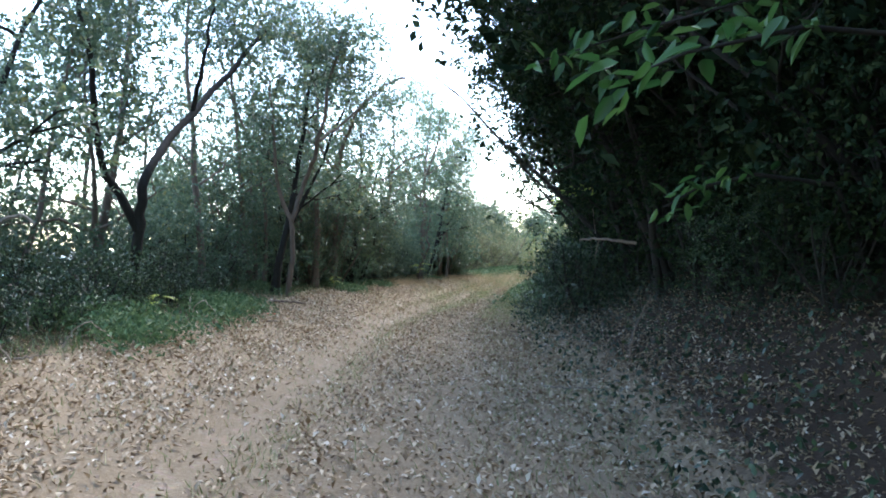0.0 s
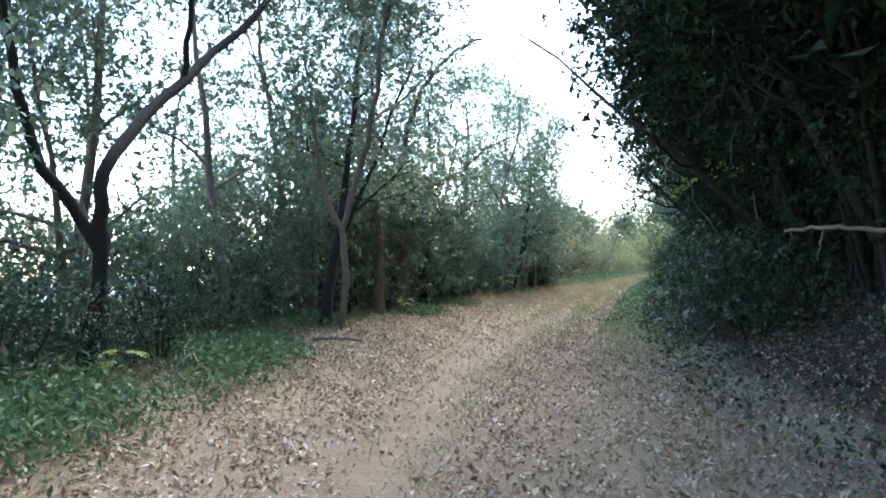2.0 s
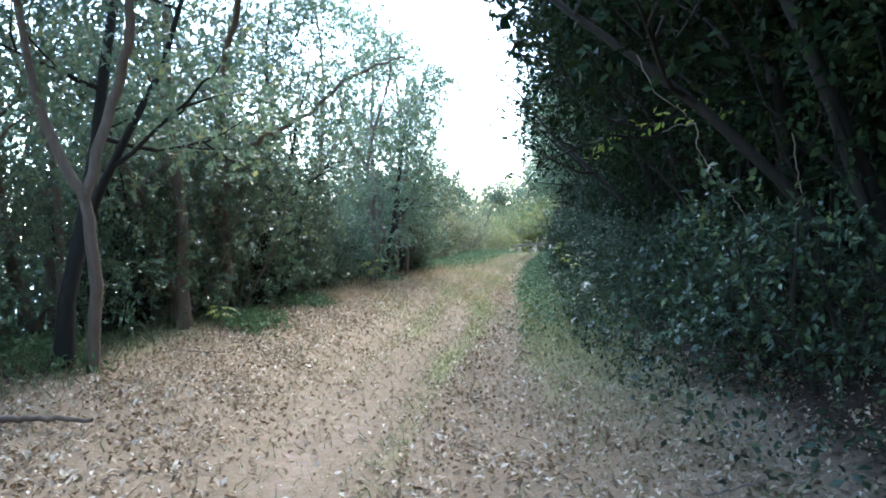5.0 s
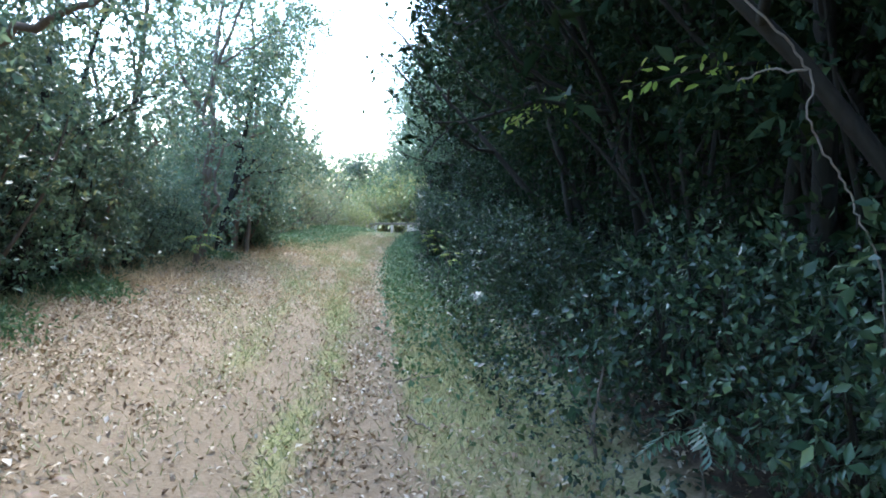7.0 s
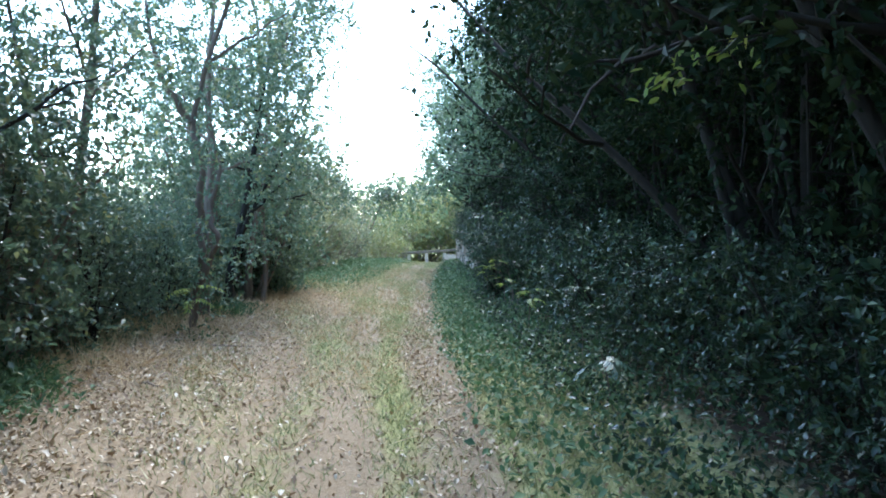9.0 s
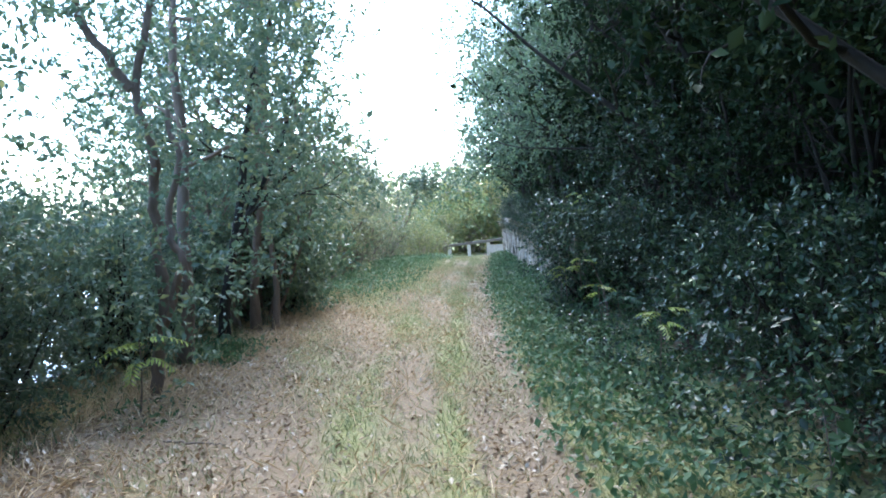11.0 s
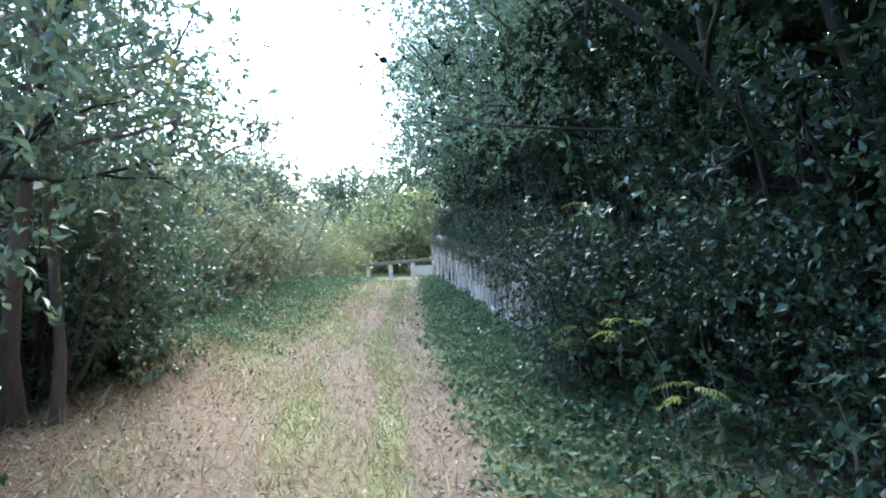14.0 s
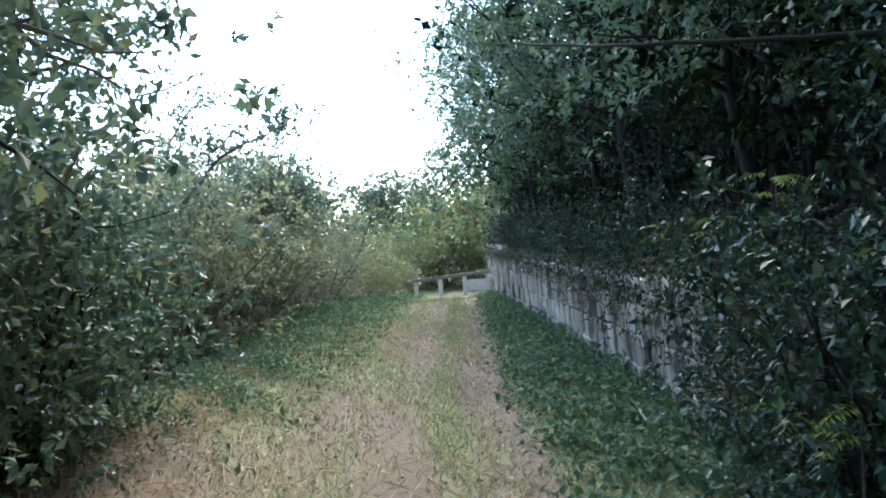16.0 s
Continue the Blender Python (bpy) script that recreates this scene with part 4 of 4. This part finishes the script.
# ---------------------------------------------------------------- bough with large leaves that hangs over the start of the track
def hanging_bough(label, pts, count, size, mat, seed):
    rng = np.random.default_rng(seed)
    root = empty("hanging_bough", label, "branch")
    P = np.array(pts, float)
    root.matrix_basis = Matrix.Translation(P[0].tolist())
    v, f = tube(P - P[0], np.linspace(0.018, 0.005, len(P)), 6)
    link_mesh("branch", v, f, BARK_DARK, root, smooth=True)
    q = np.array([along(P - P[0], t) for t in rng.uniform(0.3, 1, count)]) + rng.normal(0, 0.07, (count, 3))
    v, f = leaf_arrays(q, np.tile([-0.5, 0.1, -0.45], (count, 1)), size, rng, 0.42, 0.6, 0.45, 0.1, True)
    link_mesh("foliage", v, f, mat, root)
    return root


hanging_bough("drooping bough with broad mid-green leaves", [(4.2, 0.8, 2.3), (3.3, 0.6, 2.35), (2.7, 0.45, 2.2), (2.3, 0.4, 2.02)], 46, 0.17, LEAF_BOUGH, 81)
hanging_bough("drooping bough with broad mid-green leaves", [(4.4, 1.6, 2.9), (3.5, 1.7, 2.9), (2.6, 1.8, 2.7), (1.9, 1.8, 2.5)], 60, 0.15, LEAF_BOUGH, 82)
hanging_bough("bough of bright yellow-green leaves in the dark wood", [(3.4, 16.7, 2.9), (2.6, 16.6, 2.85), (2.0, 16.55, 2.65), (1.6, 16.5, 2.4)], 60, 0.1, LEAF_YELLOW, 84)
hanging_bough("bough of bright yellow-green leaves in the dark wood", [(3.2, 12.7, 2.6), (2.4, 12.6, 2.5), (1.75, 12.6, 2.3)], 34, 0.09, LEAF_YELLOW, 85)
hanging_bough("drooping bough with broad mid-green leaves", [(4.0, 2.4, 1.7), (3.4, 2.1, 1.75), (3.0, 2.0, 1.65), (2.75, 1.9, 1.5)], 34, 0.13, LEAF_BOUGH, 83)


# ---------------------------------------------------------------- dead wood, creepers
def stick(name, label, category, lines, mat):
    """Dead wood or a creeper from given lines: (points, thick, thin)."""
    root = empty(name, label, category)
    o = np.array(lines[0][0][0], float)
    root.matrix_basis = Matrix.Translation(o.tolist())
    rng = np.random.default_rng(len(label))
    for pts, a, b in lines:
        P = np.array(pts, float)
        t = np.linspace(0, len(P) - 1, 5 * len(P))
        P = np.stack([np.interp(t, np.arange(len(P)), P[:, k]) for k in range(3)], -1)
        P[1:-1] = (P[:-2] + P[1:-1] * 2 + P[2:]) / 4 + rng.normal(0, 0.006, (len(P) - 2, 3))
        v, f = tube(P - o, np.linspace(a, b, len(P)), 7)
        link_mesh("branch", v, f, mat, root, smooth=True)
    return root


stick("fallen_tree", "grey fallen dead tree with several bare limbs", "dead wood",
      [([(-2.75, 4.75, 0.1), (-2.85, 4.6, 0.28), (-3.19, 4.4, 0.5), (-3.75, 4.1, 0.66), (-4.3, 3.8, 0.85)], 0.06, 0.03),
       ([(-2.95, 4.55, 0.33), (-3.69, 4.4, 0.4), (-4.25, 4.2, 0.38), (-4.8, 4.0, 0.4)], 0.05, 0.025),
       ([(-3.19, 4.4, 0.5), (-3.6, 4.6, 0.85), (-3.9, 4.7, 1.0)], 0.03, 0.01)], BARK)
stick("dead_sapling", "thin upright dead stem with bare twigs", "dead wood",
      [([(-2.88, 3.0, 0.05), (-2.9, 2.95, 0.4), (-2.95, 2.9, 0.8)], 0.016, 0.006), ([(-2.6, 3.0, 0.06), (-2.75, 3.0, 0.28), (-2.95, 3.05, 0.36)], 0.012, 0.005)], BARK_PALE)
stick("crooked_branch", "bare crooked grey branch among the leaves", "dead wood",
      [([(-4.2, 3.7, 1.2), (-3.73, 3.6, 1.47), (-3.5, 3.6, 1.52), (-3.36, 3.6, 1.42)], 0.028, 0.014)], BARK_PALE)
stick("fallen_branch", "short grey fallen branch on the verge", "dead wood",
      [([(-2.85, 8.6, 0.3), (-2.6, 8.62, 0.3), (-2.25, 8.68, 0.27)], 0.024, 0.014)], BARK)
tw = np.random.default_rng(77)
for k, (x, y) in enumerate([(-2.3, 4.2), (-2.0, 3.4), (-2.5, 5.6), (-1.9, 6.3), (-2.6, 3.0), (-2.2, 1.9), (0.35, 12.6), (0.3, 13.6), (1.2, 8.2), (1.5, 7.4), (-2.4, 17.5), (-2.3, 19.6), (1.9, 3.6), (2.3, 5.0), (-2.5, 11.6)]):
    a, ln = tw.uniform(0, 6.28), tw.uniform(0.25, 0.6)
    pts = [(x + math.cos(a) * ln * t, y + math.sin(a) * ln * t + tw.normal(0, 0.02), float(land(x + math.cos(a) * ln * t, y + math.sin(a) * ln * t)) + 0.03 + 0.03 * t) for t in (0, 0.4, 0.7, 1.0)]
    tagged(stick("twig", "dry bare twig lying on fallen leaves", "dead wood", [(pts, 0.009, 0.004)], BARK_GREY), group="fallen twigs")
stick("fallen_branch", "pale dry stick lying among fallen leaves", "dead wood",
      [([(-1.5, 1.1, 0.13), (-1.2, 0.95, 0.11), (-0.8, 0.86, 0.09)], 0.014, 0.007)], BARK_PALE)
stick("creeper", "pale winding creeper hanging against the dark bank", "creeper",
      [([(1.3, 10.4, 2.6), (1.43, 10.4, 2.3), (1.6, 10.4, 2.17), (1.74, 10.4, 2.04), (1.72, 10.4, 1.88), (1.81, 10.4, 1.72), (1.92, 10.4, 1.6), (1.97, 10.4, 1.48), (2.09, 10.4, 1.32), (2.2, 10.45, 0.9), (2.25, 10.5, 0.3)], 0.0052, 0.004),
       ([(1.74, 10.45, 2.06), (1.62, 10.5, 2.06), (1.5, 10.55, 2.01)], 0.006, 0.004)], BARK_GREY)
stick("creeper", "thin pale creeper looping in the dark bank", "creeper",
      [([(2.47, 10.5, 1.95), (2.5, 10.5, 1.7), (2.53, 10.5, 1.45), (2.42, 10.5, 1.32), (2.47, 10.5, 1.2), (2.43, 10.5, 0.95), (2.4, 10.5, 0.5)], 0.006, 0.004)], BARK_GREY)
stick("dead_sapling", "short pale dead stem on the dark bank", "dead wood",
      [([(2.68, 3.9, 0.2), (2.72, 3.92, 0.45), (2.88, 3.96, 0.78)], 0.014, 0.006), ([(2.74, 3.92, 0.5), (2.62, 3.95, 0.62)], 0.007, 0.003)], BARK)
for k, (x, y) in enumerate([(-2.3, 2.6), (-2.55, 3.4), (-2.7, 4.4), (-2.5, 5.2), (-2.85, 5.9), (-2.15, 1.8)]):
    a, ln, h = 0.6 + 1.9 * k, 0.42 + 0.07 * (k % 3), 0.2 + 0.05 * (k % 2)
    g = float(land(x, y))
    pts = [(x + math.cos(a) * ln * t, y + math.sin(a) * ln * t, g + 0.02 + h * math.sin(math.pi * min(1, t * 1.1)) + 0.06 * t) for t in (0, 0.25, 0.5, 0.75, 1.0)]
    tagged(stick("twig", "dry bent twig arching out of the weeds", "dead wood", [(pts, 0.008, 0.004)], BARK_PALE), group="fallen twigs")
stick("broken_branch", "pale broken branch sticking out of the dark bank", "dead wood",
      [([(2.9, 6.1, 1.3), (2.5, 6.2, 1.35), (2.23, 6.5, 1.34)], 0.022, 0.012), ([(2.45, 6.25, 1.35), (2.42, 6.3, 1.1)], 0.008, 0.004)], BARK)
stick("dead_sapling", "thin bare stem leaning out of the bank", "dead wood",
      [([(1.44, 12.0, 0.0), (1.55, 12.2, 0.4), (1.71, 12.5, 0.81)], 0.012, 0.006)], BARK)
stick("fallen_branch", "grey dead branch in the grass by the bushes", "dead wood",
      [([(-3.9, 30.6, 0.35), (-3.2, 30.8, 0.3), (-2.5, 31.2, 0.12)], 0.04, 0.02), ([(-3.2, 30.8, 0.3), (-2.9, 31.5, 0.6)], 0.02, 0.008)], BARK_PALE)
stick("bare_branch", "long thin bare branch reaching over the track", "branch",
      [([(2.6, 26.0, 2.35), (1.2, 26.6, 2.5), (0.57, 27.8, 2.85)], 0.018, 0.006)], BARK_DARK)

# ---------------------------------------------------------------- ground cover
rs = np.random.default_rng(90)


def scatter(count, y0, y1, u0, u1, chance):
    y, u = rs.uniform(y0, y1, count), rs.uniform(u0, u1, count)
    keep = rs.uniform(0, 1, count) < chance(u, y)
    y, u = y[keep], u[keep]
    x = centre(y) + u
    return np.stack([x, y, land(x, y)], -1), u


def near_bias(y):
    return np.clip(1.1 - 0.009 * np.clip(y, 0, 40), 0.3, 1)


p, u = scatter(330000, -3.5, 38, -4.0, 4.4, lambda u, y: near_bias(y) * litter_amount(u, y))
p[:, 2] += rs.uniform(0.006, 0.03, len(p))
v, f = leaf_arrays(p, np.zeros((len(p), 3)) - np.array([0, 0, 0.2]), rs.uniform(0.028, 0.062, len(p)), rs, 0.5, 0.9, 1.0, 0.16)
tagged(link_mesh("leaf_litter", v, f, LITTER), "dry brown and tan fallen leaves over the track", "leaf litter", kind="stuff")


def blades(p, h, mat, name, label, lean=0.5):
    n = len(p)
    a = rs.uniform(0, 2 * np.pi, n)
    s = np.stack([np.cos(a), np.sin(a), np.zeros(n)], -1) * 0.0045 * (0.6 + h[:, None] * 6)
    tip = p + np.stack([rs.normal(0, lean, n) * h, rs.normal(0, lean, n) * h, h], -1)
    v = np.stack([p - s, p + s, tip], 1).reshape(-1, 3)
    tagged(link_mesh(name, v, np.arange(3 * n).reshape(-1, 3), mat), label, "grass", kind="stuff")


p, u = scatter(430000, -2, 44, -3.4, 2.2, lambda u, y: 0.06 + 0.9 * grass_amount(u, y) * (np.abs(u) < 2.4))
blades(p, rs.uniform(0.025, 0.075, len(p)), GRASS, "grass", "short dry and green grass on the track", 0.7)
p, u = scatter(60000, -3, 30, -4.3, -2.3, lambda u, y: step(-2.3, -3.1, u) * (0.45 + 0.3 * step(8, 14, y)) * (0.3 + 0.7 * np.sin(y * 1.7) ** 2))
blades(p, rs.uniform(0.04, 0.17, len(p)), GRASS_DARK, "verge_grass", "tufted dark grass along the wooded edge", 0.6)
p, u = scatter(130000, -2.5, 24, -4.1, -1.7, lambda u, y: step(-1.7, -2.8, u) * np.clip(1.7 * np.sin(y * 1.3 + u * 1.7) * np.sin(y * 0.55 + 1.0) - 0.15 + 1.1 * step(10, 5, y), 0, 1))
q = p + np.stack([rs.normal(0, 0.03, len(p)), rs.normal(0, 0.03, len(p)), rs.uniform(0.01, 0.16, len(p)) * (1 + 0.8 * step(9, 5, p[:, 1]))], -1)
v, f = leaf_arrays(q, np.tile([0.2, 0, 0.1], (len(q), 1)), 0.07, rs, 0.4, 0.6, 1.0, 0.12)
tagged(link_mesh("weeds", v, f, LEAF_COVER), "patches of low green weeds along the wooded verge", "weeds", kind="stuff")
p, u = scatter(100000, 6, 44, 0.75, 2.9, lambda u, y: step(11, 23, y) * step(0.75, 1.3, u) * (0.25 + 0.75 * np.sin(y * 2.3 + u * 4) ** 2) * (1 - 0.6 * step(34, 44, y)))
q = p + np.stack([rs.normal(0, 0.02, len(p)), rs.normal(0, 0.02, len(p)), rs.uniform(0.01, 0.13, len(p)) * (0.4 + 0.6 * np.clip(u, 0, 1.6))], -1)
v, f = leaf_arrays(q, np.zeros((len(q), 3)), 0.07, rs, 0.6, 0.8, 1.0, 0.1)
tagged(link_mesh("ground_cover", v, f, LEAF_COVER), "low green leafy ground cover beside the track", "ground cover", kind="stuff")
p, u = scatter(100000, 26, 48, -4.4, -0.45, lambda u, y: step(26.5, 32, y) * (0.25 * step(-0.45, -1.0, u) + 0.75 * step(-1.2, -2.2, u + 0.3 * np.sin(y * 2.7))) * (0.15 + 0.85 * np.sin(y * 1.9 + u * 3) ** 2))
q = p + np.stack([rs.normal(0, 0.02, len(p)), rs.normal(0, 0.02, len(p)), rs.uniform(0.01, 0.22, len(p))], -1)
v, f = leaf_arrays(q, np.zeros((len(q), 3)), 0.075, rs, 0.5, 0.75, 1.0, 0.1)
tagged(link_mesh("ground_cover", v, f, LEAF_COVER), "bright green leafy plants on the open verge", "ground cover", kind="stuff")
p, u = scatter(85000, 15, 36, -3.6, 0.8, lambda u, y: (0.22 + 0.75 * step(-1.4, -2.4, u)) * step(15, 19, y) * (0.2 + 0.8 * np.sin(y * 1.1 + 0.4) ** 2))
p[:, 2] += 0.02
v, f = leaf_arrays(p, np.zeros((len(p), 3)), 0.2, rs, 0.035, 0.85, 1.0, 0.02)
tagged(link_mesh("dry_stalks", v, f, STRAW), "matted dry straw-coloured stalks at the verge", "dry grass", kind="stuff")
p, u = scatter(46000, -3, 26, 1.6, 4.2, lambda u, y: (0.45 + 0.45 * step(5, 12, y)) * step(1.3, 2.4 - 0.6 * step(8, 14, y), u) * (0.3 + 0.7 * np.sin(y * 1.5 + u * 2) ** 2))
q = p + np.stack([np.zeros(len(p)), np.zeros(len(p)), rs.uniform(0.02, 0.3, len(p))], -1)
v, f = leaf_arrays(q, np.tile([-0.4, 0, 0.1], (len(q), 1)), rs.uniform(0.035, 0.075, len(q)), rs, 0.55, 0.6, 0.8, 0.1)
tagged(link_mesh("bank_ivy", v, f, LEAF_BANK), "ivy-like leaves darkened for shade, covering the foot of the bank", "ground cover", kind="stuff")

# ---------------------------------------------------------------- fence at the end of the track
fence = empty("fence", "low fence of pale concrete posts with a weathered rail", "fence")
FZ = float(land(2.0, 52))
fence.matrix_basis = Matrix.Translation((0.4, 52.0, FZ))


def box(name, size, at, mat, parent, bevel=0.01, turn=0.0, label=""):
    bm = bmesh.new()
    bmesh.ops.create_cube(bm, size=1)
    bmesh.ops.scale(bm, vec=size, verts=bm.verts)
    bmesh.ops.bevel(bm, geom=list(bm.edges), offset=bevel, segments=2, affect="EDGES")
    me = bpy.data.meshes.new(name)
    bm.to_mesh(me)
    bm.free()
    me.materials.append(mat)
    ob = new(name, me)
    ob.parent = parent
    ob.matrix_basis = pose(*at, 0, turn, 0)
    return tagged(ob, label) if label else ob


for i in range(5):
    box("post", (0.16, 0.16, 0.62 + 0.055 * i), (0.25 + 0.95 * i, 0, 0.31 + 0.027 * i), CONCRETE, fence, 0.015)
box("rail", (4.6, 0.22, 0.12), (2.15, 0, 0.78), RAILWOOD, fence, 0.012, -3.3, "dark weathered rail")
box("panel", (0.78, 0.08, 0.42), (2.62, 0, 0.36), CONCRETE, fence, 0.01, 0, "pale concrete panel")
box("panel", (0.78, 0.08, 0.42), (3.57, 0, 0.4), CONCRETE, fence, 0.01, 0, "pale concrete panel")

# ---------------------------------------------------------------- old stone retaining wall
length = math.dist(WALL_A, WALL_B)
heading = math.atan2(WALL_B[1] - WALL_A[1], WALL_B[0] - WALL_A[0])


def wall_top(s):
    return 0.86 + 0.018 * s


bm = bmesh.new()
N = 24
rows = []
for i in range(N + 1):
    s = length * i / N
    rows.append([bm.verts.new(c) for c in ((s, -0.02, -0.3), (s, -0.02, wall_top(s) - 0.1), (s, -0.35, wall_top(s) - 0.1), (s, -0.35, -0.3))])
for a, b in zip(rows, rows[1:]):
    for k in range(4):
        bm.faces.new((a[k], b[k], b[(k + 1) % 4], a[(k + 1) % 4]))
bm.faces.new(rows[0][::-1])
bm.faces.new(rows[-1])
bmesh.ops.recalc_face_normals(bm, faces=bm.faces)
me = bpy.data.meshes.new("wall_hillside")
bm.to_mesh(me)
bm.free()
me.materials.append(MORTAR)
wall = new("wall_hillside", me)
tagged(wall, "old stone block retaining wall streaked with lime and dirt", "wall", kind="structure")
wall.matrix_basis = Matrix.LocRotScale((*WALL_A, 0.0), Euler((0, 0, heading)), None)


def stone_mesh(seed, w, h):
    rng = random.Random(seed)
    bm = bmesh.new()
    bmesh.ops.create_cube(bm, size=1)
    bmesh.ops.scale(bm, vec=(w, 0.16, h), verts=bm.verts)
    for q in bm.verts:
        q.co += Vector((rng.uniform(-0.022, 0.022), rng.uniform(-0.015, 0.025), rng.uniform(-0.022, 0.022)))
    bmesh.ops.bevel(bm, geom=[e for e in bm.edges if all(q.co.y > 0 for q in e.verts)], offset=0.014, segments=1, affect="EDGES")
    me = bpy.data.meshes.new("stone_block")
    bm.to_mesh(me)
    bm.free()
    me.materials.append(STONE)
    return me


stones = [stone_mesh(k, w, 0.272) for k, w in enumerate((0.36, 0.44, 0.52, 0.4, 0.48, 0.33))]
widths = (0.36, 0.44, 0.52, 0.4, 0.48, 0.33)
wr = random.Random(3)
for course in range(5):
    s = wr.uniform(0, 0.3)
    while s < length - 0.3:
        k = wr.randrange(6)
        w = widths[k]
        z = 0.06 + course * 0.279
        if z - 0.06 < wall_top(s):
            ob = new("stone_block", stones[k])
            ob.parent = wall
            ob.matrix_basis = pose(s + w / 2, wr.uniform(-0.012, 0.012), z, wr.uniform(-2.5, 2.5), wr.uniform(-1.2, 1.2), wr.uniform(-1.5, 1.5))
        s += w + 0.008

# ---------------------------------------------------------------- scrap on the verge
bm = bmesh.new()
bmesh.ops.create_grid(bm, x_segments=7, y_segments=5, size=0.5)
scr = random.Random(8)
for q in bm.verts:
    q.co = Vector((q.co.x * 0.11, q.co.y * 0.07, 0.012 + scr.uniform(0, 0.028)))
bmesh.ops.solidify(bm, geom=list(bm.faces), thickness=0.002)
me = bpy.data.meshes.new("litter_scrap")
bm.to_mesh(me)
bm.free()
me.materials.append(plain_rough("faded red plastic", (0.5, 0.07, 0.05), (0.66, 0.14, 0.1), 20, 0.5))
scrap = tagged(new("litter_scrap", me), "small crumpled faded red scrap on fallen leaves", "scrap")
scrap.matrix_basis = pose(-2.17, 7.04, float(land(-2.17, 7.04)) + 0.015, 0, 0, 35)
